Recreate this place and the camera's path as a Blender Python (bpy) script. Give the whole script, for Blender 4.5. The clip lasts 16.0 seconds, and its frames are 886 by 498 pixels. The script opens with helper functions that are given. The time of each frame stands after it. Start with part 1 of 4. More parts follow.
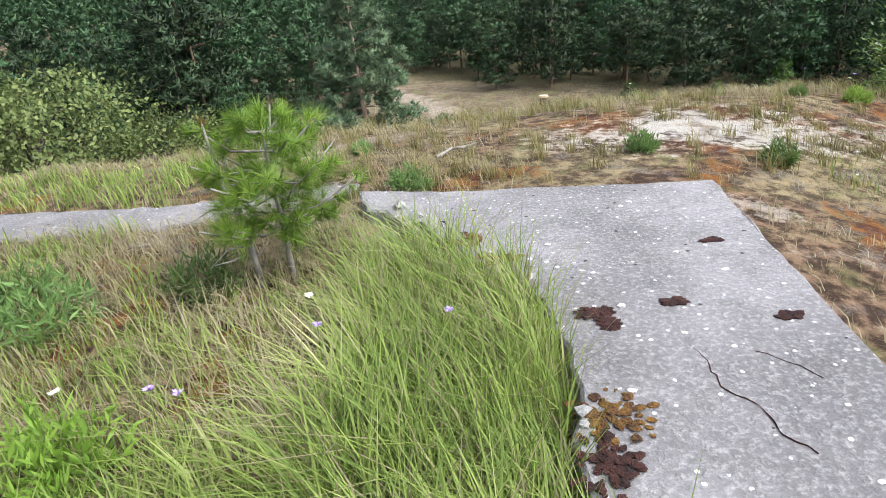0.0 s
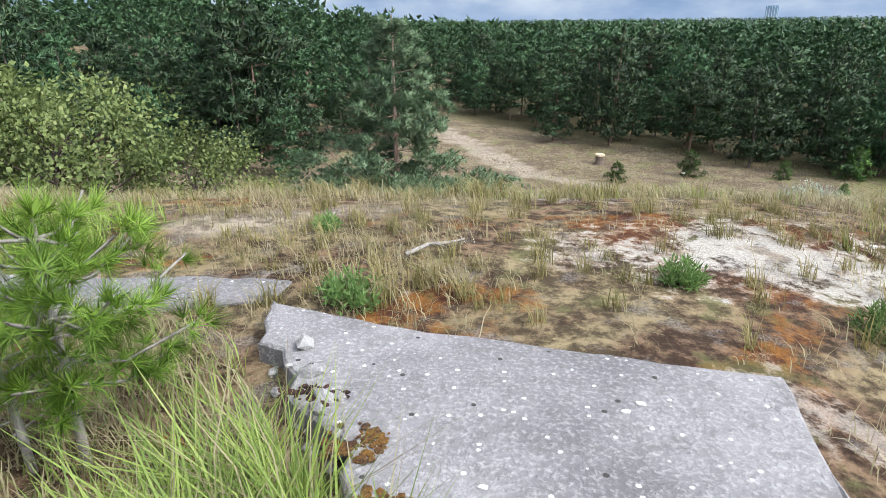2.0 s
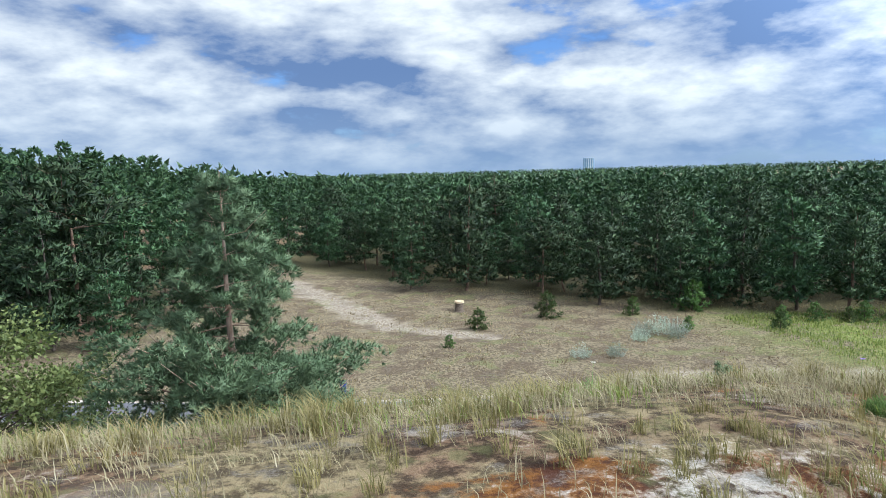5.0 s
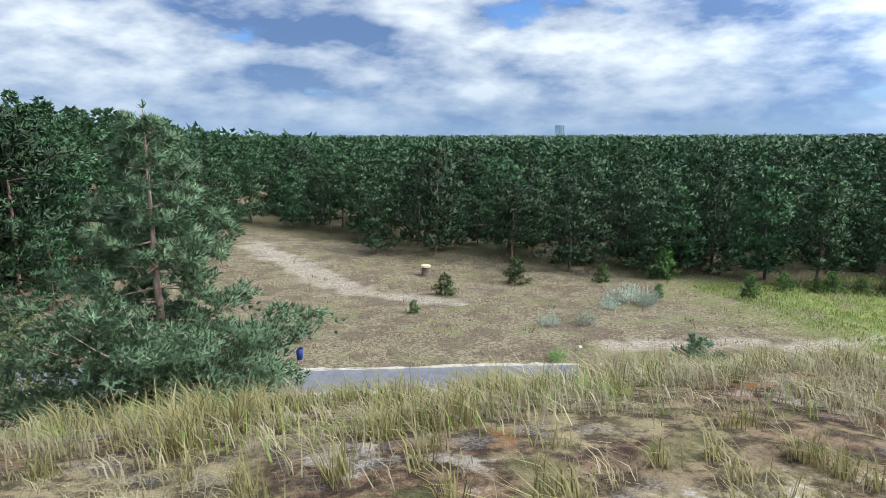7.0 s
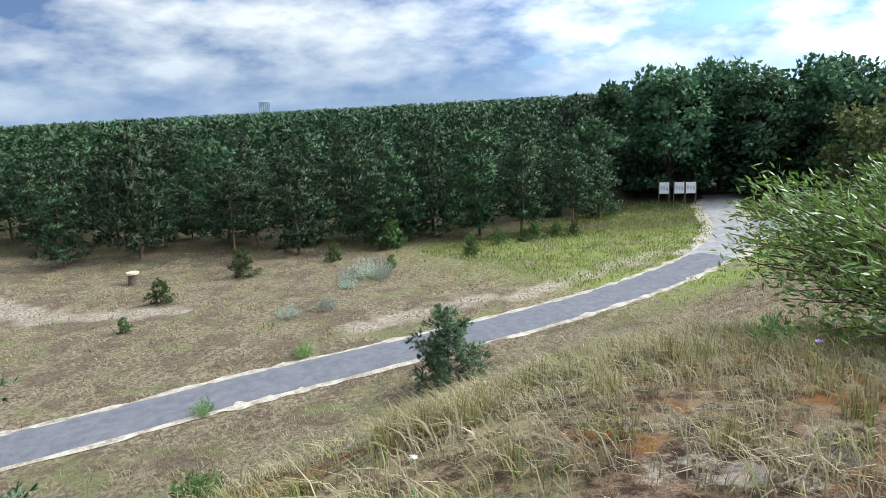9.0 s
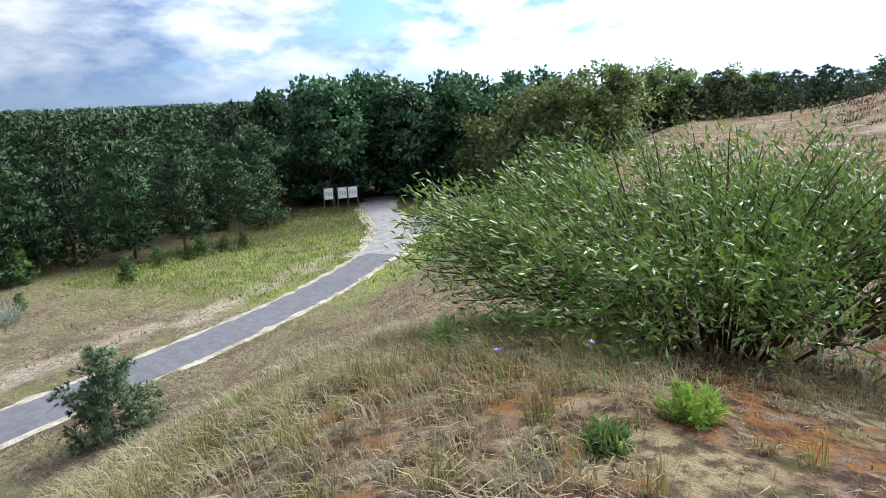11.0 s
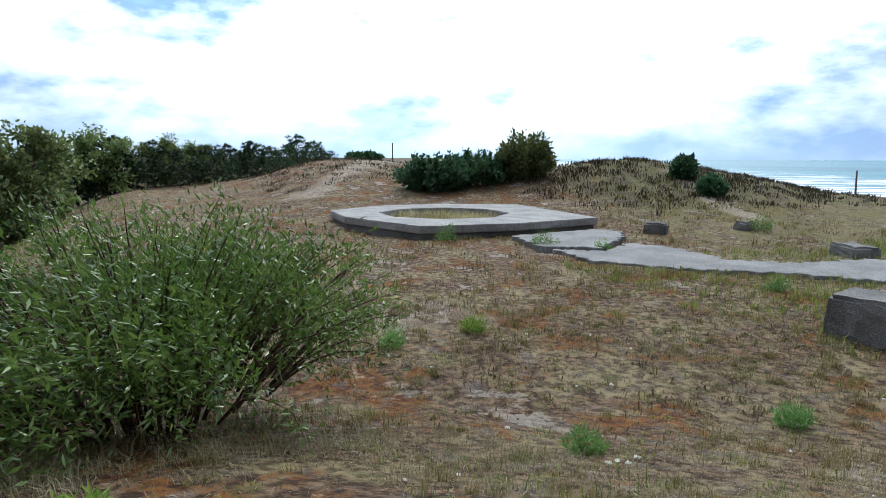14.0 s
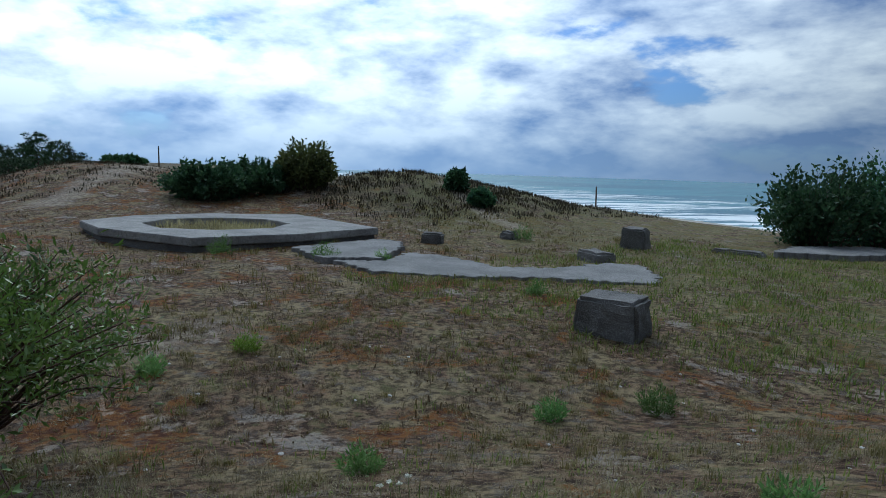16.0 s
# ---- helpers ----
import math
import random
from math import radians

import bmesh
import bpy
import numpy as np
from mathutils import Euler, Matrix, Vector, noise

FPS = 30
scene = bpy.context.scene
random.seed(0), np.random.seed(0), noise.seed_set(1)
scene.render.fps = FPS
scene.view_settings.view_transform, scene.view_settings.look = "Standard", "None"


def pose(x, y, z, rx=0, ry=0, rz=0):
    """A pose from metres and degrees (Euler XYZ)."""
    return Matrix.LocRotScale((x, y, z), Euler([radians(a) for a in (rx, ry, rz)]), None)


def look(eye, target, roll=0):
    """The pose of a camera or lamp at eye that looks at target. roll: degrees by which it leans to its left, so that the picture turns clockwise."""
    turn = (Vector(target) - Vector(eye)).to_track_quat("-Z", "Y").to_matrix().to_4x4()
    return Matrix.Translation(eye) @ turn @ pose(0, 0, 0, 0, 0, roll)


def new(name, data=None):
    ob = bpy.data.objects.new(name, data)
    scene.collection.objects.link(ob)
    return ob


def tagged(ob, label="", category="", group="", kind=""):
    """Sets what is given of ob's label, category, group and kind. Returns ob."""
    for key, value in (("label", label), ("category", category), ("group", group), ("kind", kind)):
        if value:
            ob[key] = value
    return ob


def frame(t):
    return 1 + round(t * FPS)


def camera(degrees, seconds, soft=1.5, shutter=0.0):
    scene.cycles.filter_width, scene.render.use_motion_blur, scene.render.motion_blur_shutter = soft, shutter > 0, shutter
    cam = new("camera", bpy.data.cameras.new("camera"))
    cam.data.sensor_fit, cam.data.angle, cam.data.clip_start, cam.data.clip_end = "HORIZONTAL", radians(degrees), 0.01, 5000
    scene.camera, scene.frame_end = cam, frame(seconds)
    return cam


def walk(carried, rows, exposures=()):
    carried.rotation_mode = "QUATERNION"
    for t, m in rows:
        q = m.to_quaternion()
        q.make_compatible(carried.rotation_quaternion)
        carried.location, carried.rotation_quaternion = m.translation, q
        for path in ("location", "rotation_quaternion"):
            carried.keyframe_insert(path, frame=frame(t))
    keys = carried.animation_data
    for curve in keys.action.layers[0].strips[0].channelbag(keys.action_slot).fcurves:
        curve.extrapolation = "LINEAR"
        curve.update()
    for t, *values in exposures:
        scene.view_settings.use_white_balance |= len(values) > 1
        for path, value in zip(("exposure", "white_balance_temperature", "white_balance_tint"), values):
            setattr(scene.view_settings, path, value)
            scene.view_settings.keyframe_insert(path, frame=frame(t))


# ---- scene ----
cam = camera(70.6, 16.0, soft=0.8)
METRES, EYE, TILT, LEAN, TURN = 8.5, 1.5, -23.5, 6.0, 0.0
ROWS = [
    (0.0, 0.0, 0.0, 0.0, 0.0, 0.0, -0.0),
    (0.5, 0.0122, 0.0326, 0.0123, 2.84, 1.47, -2.43),
    (1.0, 0.0289, 0.071, 0.0311, 4.61, 0.82, -3.63),
    (1.5, 0.0486, 0.1114, 0.0538, 8.33, 1.57, -7.07),
    (2.0, 0.0599, 0.1668, 0.0789, 3.8, 3.17, -7.69),
    (2.5, 0.0683, 0.2179, 0.1038, 2.39, 8.72, -7.08),
    (3.0, 0.0635, 0.271, 0.1276, -1.59, 12.56, -5.74),
    (3.5, 0.0644, 0.3168, 0.1477, -6.87, 16.86, -3.78),
    (4.0, 0.0645, 0.3538, 0.1654, -7.75, 17.41, -1.73),
    (6.5, 0.089, 0.5006, 0.2062, -8.45, 17.03, -1.54),
    (7.0, 0.1124, 0.5626, 0.2201, -10.87, 14.23, -1.69),
    (7.5, 0.1201, 0.6141, 0.2483, -12.08, 9.87, 1.51),
    (8.0, 0.1293, 0.6623, 0.2715, -12.9, 11.93, 2.79),
    (8.5, 0.1412, 0.7175, 0.2923, -24.31, 12.2, 9.49),
    (9.0, 0.1594, 0.7568, 0.3075, -33.49, 10.08, 11.61),
    (9.5, 0.1791, 0.7828, 0.3227, -42.23, 9.2, 13.82),
    (12.0, 0.2085, 0.7894, 0.3282, -75.81, -3.29, 23.45),
    (12.5, 0.2119, 0.7793, 0.3253, -84.04, -5.5, 24.07),
    (13.0, 0.2144, 0.7658, 0.3217, -96.81, -8.64, 24.72),
    (13.5, 0.216, 0.7548, 0.3185, -107.35, -10.87, 25.05),
    (14.0, 0.2174, 0.746, 0.3155, -114.43, -12.29, 23.72),
    (14.5, 0.2175, 0.739, 0.3119, -116.93, -14.3, 22.67),
    (15.0, 0.2244, 0.7316, 0.3095, -122.42, -15.25, 21.77),
    (15.5, 0.2297, 0.7279, 0.3083, -128.31, -17.27, 20.73),
    (16.0, 0.2324, 0.724, 0.3076, -134.99, -19.0, 19.33),
]
walk(cam, [(t, pose(0, 0, EYE, TILT, LEAN, TURN) @ pose(METRES * x, METRES * y, METRES * z, 90 + pitch, roll, yaw)) for t, x, y, z, yaw, pitch, roll in ROWS],
     exposures=[(0.0, -0.4, 6500, 9), (2.0, -0.4, 6400, 8), (4.0, -0.5, 6050, 4), (9.0, -0.5, 6200, 4), (12.5, -0.65, 6400, 8), (14.5, -1.7, 5950, 2), (16.0, -2.4, 5500, 0)])

# ---- sky and sun ----
SUN_AZ, SUN_EL = 112.0, 47.0
SUN_DIR = Vector((math.sin(radians(SUN_AZ)) * math.cos(radians(SUN_EL)), math.cos(radians(SUN_AZ)) * math.cos(radians(SUN_EL)), math.sin(radians(SUN_EL))))
world = bpy.data.worlds.new("sky")
scene.world = world
world.use_nodes = True


class Nodes:
    """A short way to write node trees."""

    def __init__(self, tree):
        self.tree = tree
        tree.nodes.clear()

    def add(self, kind, inputs=None, **settings):
        n = self.tree.nodes.new("ShaderNode" + kind)
        for k, v in settings.items():
            setattr(n, k, v)
        for k, v in (inputs or {}).items():
            self.set(n.inputs[k], v)
        return n

    def set(self, socket, v):
        if isinstance(v, bpy.types.NodeSocket):
            self.tree.links.new(v, socket)
        else:
            socket.default_value = v

    def math(self, op, a, b=0.0, c=0.0, clamp=False):
        return self.add("Math", {0: a, 1: b, 2: c}, operation=op, use_clamp=clamp).outputs[0]

    def noise(self, vec, scale, detail=4.0, rough=0.55, distortion=0.0):
        return self.add("TexNoise", {"Vector": vec, "Scale": scale, "Detail": detail, "Roughness": rough, "Distortion": distortion}).outputs["Fac"]

    def ramp(self, fac, lo, hi):
        return self.add("MapRange", {"Value": fac, "From Min": lo, "From Max": hi}, interpolation_type="SMOOTHSTEP").outputs[0]

    def mix(self, fac, a, b):
        n = self.add("Mix", data_type="RGBA")
        self.set(n.inputs[0], fac)
        self.set(n.inputs[6], a if isinstance(a, bpy.types.NodeSocket) else (*a, 1))
        self.set(n.inputs[7], b if isinstance(b, bpy.types.NodeSocket) else (*b, 1))
        return n.outputs[2]


def build_sky():
    n = Nodes(world.node_tree)
    sky = n.add("TexSky", sky_type="NISHITA", sun_disc=False, sun_elevation=radians(SUN_EL), sun_rotation=radians(SUN_AZ), air_density=1.0, dust_density=1.0, ozone_density=1.5)
    d = n.add("TexCoord").outputs["Generated"]
    xyz = n.add("SeparateXYZ", {0: d})
    spread = n.math("DIVIDE", 1.0, n.math("ADD", n.math("ABSOLUTE", xyz.outputs[2]), 0.55))
    puff = n.add("CombineXYZ", {0: n.math("MULTIPLY", xyz.outputs[0], spread), 1: n.math("MULTIPLY", xyz.outputs[1], spread), 2: n.math("MULTIPLY", xyz.outputs[2], 2.8)}).outputs[0]
    toward = n.add("VectorMath", {0: puff, 1: (SUN_DIR.x * 0.06, SUN_DIR.y * 0.06, 0.12)}, operation="ADD").outputs[0]
    body = n.noise(puff, 2.3, 10.0, 0.55)
    ahead = n.noise(toward, 2.3, 8.0, 0.55)
    mask = n.ramp(body, 0.35, 0.425)
    near_sun = n.math("MAXIMUM", n.add("VectorMath", {0: d, 1: tuple(SUN_DIR)}, operation="DOT_PRODUCT").outputs["Value"], 0.0)
    glow = n.math("POWER", near_sun, 2.4)
    lit = n.math("ADD", n.math("MULTIPLY", n.math("SUBTRACT", body, ahead), 4.2), n.math("ADD", 0.42, n.math("MULTIPLY", glow, 0.3)), clamp=True)
    cloud = n.mix(lit, (0.20, 0.31, 0.58), (1.25, 1.27, 1.30))
    lift = n.math("ADD", 1.2, n.math("MULTIPLY", glow, 8.0))
    cloud = n.add("VectorMath", {0: cloud, "Scale": lift}, operation="SCALE").outputs[0]
    blue = n.add("VectorMath", {0: sky.outputs[0], 1: (0.12, 0.16, 0.24)}, operation="MULTIPLY").outputs[0]
    blue = n.add("VectorMath", {0: blue, "Scale": n.math("ADD", 1.0, n.math("MULTIPLY", glow, 2.5))}, operation="SCALE").outputs[0]
    out = n.mix(n.math("MULTIPLY", mask, 0.96), blue, cloud)
    haze = n.math("POWER", n.math("SUBTRACT", 1.0, n.math("MINIMUM", n.math("MULTIPLY", n.math("ABSOLUTE", xyz.outputs[2]), 6.0), 1.0)), 1.5)
    far = n.add("VectorMath", {0: (0.46, 0.64, 0.95), "Scale": n.math("ADD", 1.0, n.math("MULTIPLY", glow, 6.5))}, operation="SCALE").outputs[0]
    out = n.mix(n.math("MULTIPLY", haze, 0.85), out, far)
    bg = n.add("Background", {"Color": out, "Strength": 1.0})
    n.tree.links.new(bg.outputs[0], n.add("OutputWorld").inputs[0])


build_sky()
sun = new("sun", bpy.data.lights.new("sun", "SUN"))
sun.data.energy, sun.data.angle, sun.data.color = 4.6, radians(0.53), (1.0, 0.96, 0.89)
sun.matrix_world = look(SUN_DIR * 50, (0, 0, 0))


# ---- materials ----
def material(name):
    m = bpy.data.materials.new(name)
    m.use_nodes = True
    return m, Nodes(m.node_tree)


def finish(n, colour, rough=0.9, bump=None, strength=0.3, distance=0.02, through_light=0.0, spec=0.3):
    b = n.add("BsdfPrincipled", {"Base Color": colour if isinstance(colour, bpy.types.NodeSocket) else (*colour, 1), "Roughness": rough, "Specular IOR Level": spec})
    if bump is not None:
        n.set(b.inputs["Normal"], n.add("Bump", {"Height": bump, "Strength": strength, "Distance": distance}).outputs[0])
    result = b.outputs[0]
    if through_light:
        t = n.add("BsdfTranslucent", {"Color": colour})
        result = n.add("MixShader", {0: through_light, 1: result, 2: t.outputs[0]}).outputs[0]
    n.tree.links.new(result, n.add("OutputMaterial").inputs[0])


def leafy(name, a, b, c, through_light=0.25, rough=0.6, spec=0.3):
    """Blades, needles and leaves: three colours dealt out leaf by leaf, with a slow drift over the plant."""
    m, n = material(name)
    geo = n.add("NewGeometry")
    rnd = geo.outputs["Random Per Island"]
    each = n.add("ObjectInfo").outputs["Random"]
    slow = n.noise(geo.outputs["Position"], 1.3, 3.0)
    k = n.math("ADD", n.math("MULTIPLY", rnd, 0.6), n.math("MULTIPLY", n.math("SUBTRACT", slow, 0.48), 1.3))
    col = n.mix(n.ramp(k, 0.0, 0.5), a, b)
    col = n.mix(n.ramp(k, 0.5, 0.95), col, c)
    hsv = n.add("HueSaturation", {"Color": col, "Value": n.math("ADD", 0.6, n.math("MULTIPLY", each, 0.8)), "Hue": n.math("ADD", 0.485, n.math("MULTIPLY", each, 0.03))})
    finish(n, hsv.outputs[0], rough, through_light=through_light, spec=spec)
    return m


def bark(name, a, b, scale=9.0):
    m, n = material(name)
    p = n.add("TexCoord").outputs["Object"]
    s = n.add("Mapping", {"Vector": p, "Scale": (1, 1, 0.3)}).outputs[0]
    v = n.noise(s, scale, 6.0, 0.65)
    finish(n, n.mix(n.ramp(v, 0.35, 0.65), a, b), 0.9, v, 0.8, 0.03)
    return m


def concrete(name, a, b, speck=True):
    m, n = material(name)
    p = n.add("NewGeometry").outputs["Position"]
    big = n.noise(p, 0.9, 5.0, 0.6)
    fine = n.noise(p, 45.0, 5.0, 0.7)
    mid = n.noise(p, 9.0, 5.0, 0.65)
    col = n.mix(n.ramp(big, 0.35, 0.65), a, b)
    col = n.mix(n.math("MULTIPLY", n.ramp(mid, 0.46, 0.66), 0.55), col, (0.13, 0.12, 0.115))
    col = n.mix(n.math("MULTIPLY", n.ramp(fine, 0.45, 0.7), 0.35), col, (0.55, 0.53, 0.5))
    height = n.math("ADD", fine, n.math("MULTIPLY", mid, 1.5))
    if speck:
        vor = n.add("TexVoronoi", {"Vector": p, "Scale": 24.0, "Randomness": 1.0})
        pick = n.math("GREATER_THAN", n.add("SeparateXYZ", {0: vor.outputs["Color"]}).outputs[0], 0.86)
        stone = n.math("MULTIPLY", n.math("LESS_THAN", n.math("ADD", vor.outputs["Distance"], n.math("MULTIPLY", n.math("SUBTRACT", fine, 0.5), 0.5)), 0.24), pick)
        col = n.mix(n.math("MULTIPLY", stone, 0.75), col, (0.62, 0.60, 0.55))
        pits = n.add("TexVoronoi", {"Vector": p, "Scale": 11.0, "Randomness": 1.0})
        hole = n.math("MULTIPLY", n.math("LESS_THAN", pits.outputs["Distance"], 0.13), n.math("GREATER_THAN", n.add("SeparateXYZ", {0: pits.outputs["Color"]}).outputs[1], 0.8))
        col = n.mix(hole, col, (0.05, 0.045, 0.04))
        height = n.math("SUBTRACT", height, hole)
    finish(n, col, 0.92, height, 0.9, 0.02)
    return m


def mottled(name, a, b, scale=6.0, rough=0.9, strength=0.4, distance=0.02):
    m, n = material(name)
    p = n.add("NewGeometry").outputs["Position"]
    v = n.noise(p, scale, 6.0, 0.65)
    w = n.noise(p, scale * 9, 3.0)
    finish(n, n.mix(n.ramp(n.math("ADD", n.math("MULTIPLY", v, 0.7), n.math("MULTIPLY", w, 0.3)), 0.36, 0.64), a, b), rough, w, strength, distance)
    return m


def ground_material():
    m, n = material("dune_ground")
    p = n.add("NewGeometry").outputs["Position"]
    xyz = n.add("SeparateXYZ", {0: p})
    x, y, z = xyz.outputs
    big = n.noise(p, 0.12, 4.0)
    mid = n.noise(p, 0.75, 6.0, 0.6, 0.4)
    mid2 = n.noise(n.add("Mapping", {"Vector": p, "Location": (31, 17, 5)}).outputs[0], 0.62, 6.0, 0.62, 0.5)
    small = n.noise(p, 7.0, 6.0, 0.7)
    fine = n.noise(p, 60.0, 4.0, 0.7)
    straw = n.mix(n.ramp(small, 0.40, 0.60), (0.075, 0.054, 0.03), (0.29, 0.225, 0.125))
    litter = n.mix(n.ramp(small, 0.4, 0.62), (0.045, 0.026, 0.016), (0.22, 0.14, 0.085))
    col = n.mix(n.ramp(mid, 0.42, 0.55), straw, litter)
    rust = n.mix(n.ramp(small, 0.4, 0.6), (0.075, 0.028, 0.015), (0.21, 0.09, 0.022))
    col = n.mix(n.math("MULTIPLY", n.ramp(n.math("ADD", mid2, n.math("MULTIPLY", n.math("SUBTRACT", small, 0.5), 0.2)), 0.535, 0.60), n.math("SUBTRACT", 1.0, n.ramp(y, 9.0, 14.0))), col, rust)
    grit = n.noise(p, 2.6, 5.0, 0.65)
    col = n.mix(n.math("MULTIPLY", n.ramp(grit, 0.54, 0.64), 0.6), col, n.mix(n.ramp(fine, 0.4, 0.6), (0.06, 0.05, 0.038), (0.24, 0.21, 0.185)))
    col = n.mix(n.math("MULTIPLY", n.ramp(n.math("SUBTRACT", 1.0, grit), 0.55, 0.66), 0.5), col, (0.13, 0.135, 0.05))
    sand_mask = n.ramp(n.math("ADD", mid, n.math("MULTIPLY", n.math("SUBTRACT", small, 0.5), 0.35)), 0.60, 0.66)
    crest_x = n.math("MULTIPLY", n.math("SUBTRACT", x, 2.4), 0.38)
    crest_y = n.math("MULTIPLY", n.math("SUBTRACT", y, 6.1), 0.75)
    crest = n.math("SUBTRACT", 1.0, n.math("ADD", n.math("MULTIPLY", crest_x, crest_x), n.math("MULTIPLY", crest_y, crest_y)), clamp=True)
    crest = n.ramp(n.math("ADD", n.math("MULTIPLY", crest, 0.42), n.math("ADD", n.math("MULTIPLY", mid2, -0.5), n.math("MULTIPLY", small, 0.8))), 0.40, 0.52)
    sand = n.mix(n.ramp(fine, 0.35, 0.65), (0.33, 0.295, 0.25), (0.55, 0.505, 0.445))
    col = n.mix(n.math("MAXIMUM", n.math("MULTIPLY", sand_mask, 0.45), n.math("MULTIPLY", crest, n.math("SUBTRACT", 0.92, n.math("MULTIPLY", n.ramp(grit, 0.46, 0.60), 0.7)))), col, sand)
    low = n.ramp(n.math("MULTIPLY", z, -1.0), 6.0, 6.9)
    flat_p = n.add("CombineXYZ", {0: x, 1: y}).outputs[0]

    def worn(ax, ay, bx, by, width):
        """How near a point is to a trodden stretch, with a ragged edge."""
        pa = n.add("VectorMath", {0: flat_p, 1: (ax, ay, 0)}, operation="SUBTRACT").outputs[0]
        along = n.add("VectorMath", {0: pa, 1: (bx - ax, by - ay, 0)}, operation="DOT_PRODUCT").outputs["Value"]
        h = n.math("DIVIDE", along, (bx - ax) ** 2 + (by - ay) ** 2, clamp=True)
        foot = n.add("VectorMath", {0: (bx - ax, by - ay, 0), "Scale": h}, operation="SCALE").outputs[0]
        away = n.add("VectorMath", {0: pa, 1: foot}, operation="DISTANCE").outputs["Value"]
        ragged = n.math("ADD", n.math("DIVIDE", away, width), n.math("MULTIPLY", n.math("SUBTRACT", n.math("ADD", mid, small), 1.0), 2.6))
        return n.math("SUBTRACT", 1.0, n.ramp(ragged, 0.45, 1.1))
    heath = n.mix(n.ramp(small, 0.38, 0.62), (0.085, 0.066, 0.042), (0.225, 0.18, 0.115))
    heath = n.mix(n.math("MULTIPLY", n.ramp(mid, 0.47, 0.6), 0.8), heath, (0.085, 0.062, 0.04))
    heath = n.mix(n.math("MULTIPLY", n.ramp(mid2, 0.52, 0.62), 0.7), heath, (0.13, 0.135, 0.055))
    col = n.mix(n.math("MULTIPLY", low, 0.85), col, heath)
    moor = n.math("MULTIPLY", n.ramp(x, 23.0, 28.0), n.ramp(n.math("MULTIPLY", y, -1.0), 11.0, 14.0))
    moor = n.math("MULTIPLY", moor, n.ramp(n.math("ADD", mid, n.math("MULTIPLY", small, 0.3)), 0.5, 0.62))
    col = n.mix(n.math("MULTIPLY", moor, 0.85), col, n.mix(n.ramp(small, 0.4, 0.6), (0.05, 0.042, 0.025), (0.13, 0.10, 0.06)))
    trod = worn(-6, 56, -1.6, 48, 1.6)
    for stretch in ((-1.6, 48, 1.5, 41, 1.5), (1.5, 41, 7, 37.5, 1.0), (12, 28.6, 18, 28.0, 0.8), (19, 27.2, 30, 27.8, 0.8), (37.4, 0.7, 47, -5, 1.3), (47, -5, 56.3, -10.4, 1.5), (22.4, -16.5, 31, -20, 0.7), (12.3, 4.6, 12.5, 2.6, 0.9), (-2.0, 6.3, -0.9, 6.9, 0.4)):
        trod = n.math("MAXIMUM", trod, worn(*stretch))
    right = n.math("MULTIPLY", n.ramp(n.math("ADD", x, n.math("MULTIPLY", big, 8.0)), 22.0, 30.0), low)
    green = n.mix(n.ramp(small, 0.35, 0.65), (0.10, 0.12, 0.03), (0.22, 0.24, 0.07))
    col = n.mix(n.math("MULTIPLY", right, n.ramp(mid, 0.36, 0.5)), col, green)
    sea_side = n.ramp(n.math("SUBTRACT", n.math("MULTIPLY", y, -1.0), n.math("MULTIPLY", x, 0.35)), 0.5, 6.0)
    col = n.mix(n.math("MULTIPLY", sea_side, n.math("MULTIPLY", n.ramp(mid2, 0.4, 0.55), 0.55)), col, (0.15, 0.15, 0.06))
    col = n.mix(n.math("MULTIPLY", trod, 0.5), col, n.mix(n.ramp(small, 0.4, 0.6), (0.24, 0.19, 0.145), (0.46, 0.40, 0.33)))
    beach = n.math("MULTIPLY", n.ramp(n.math("MULTIPLY", z, -1.0), 7.8, 8.6), 1.0)
    col = n.mix(beach, col, sand)
    # Floor of the wood: darker soil plus the trees' shade, painted into the colour.
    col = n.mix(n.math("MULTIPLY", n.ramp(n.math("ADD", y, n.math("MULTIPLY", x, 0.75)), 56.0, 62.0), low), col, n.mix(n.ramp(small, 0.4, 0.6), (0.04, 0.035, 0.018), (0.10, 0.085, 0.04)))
    finish(n, col, 0.95, n.math("ADD", n.math("MULTIPLY", small, 2.0), n.math("ADD", fine, n.math("MULTIPLY", mid, 3.0))), 0.9, 0.035, spec=0.15)
    return m


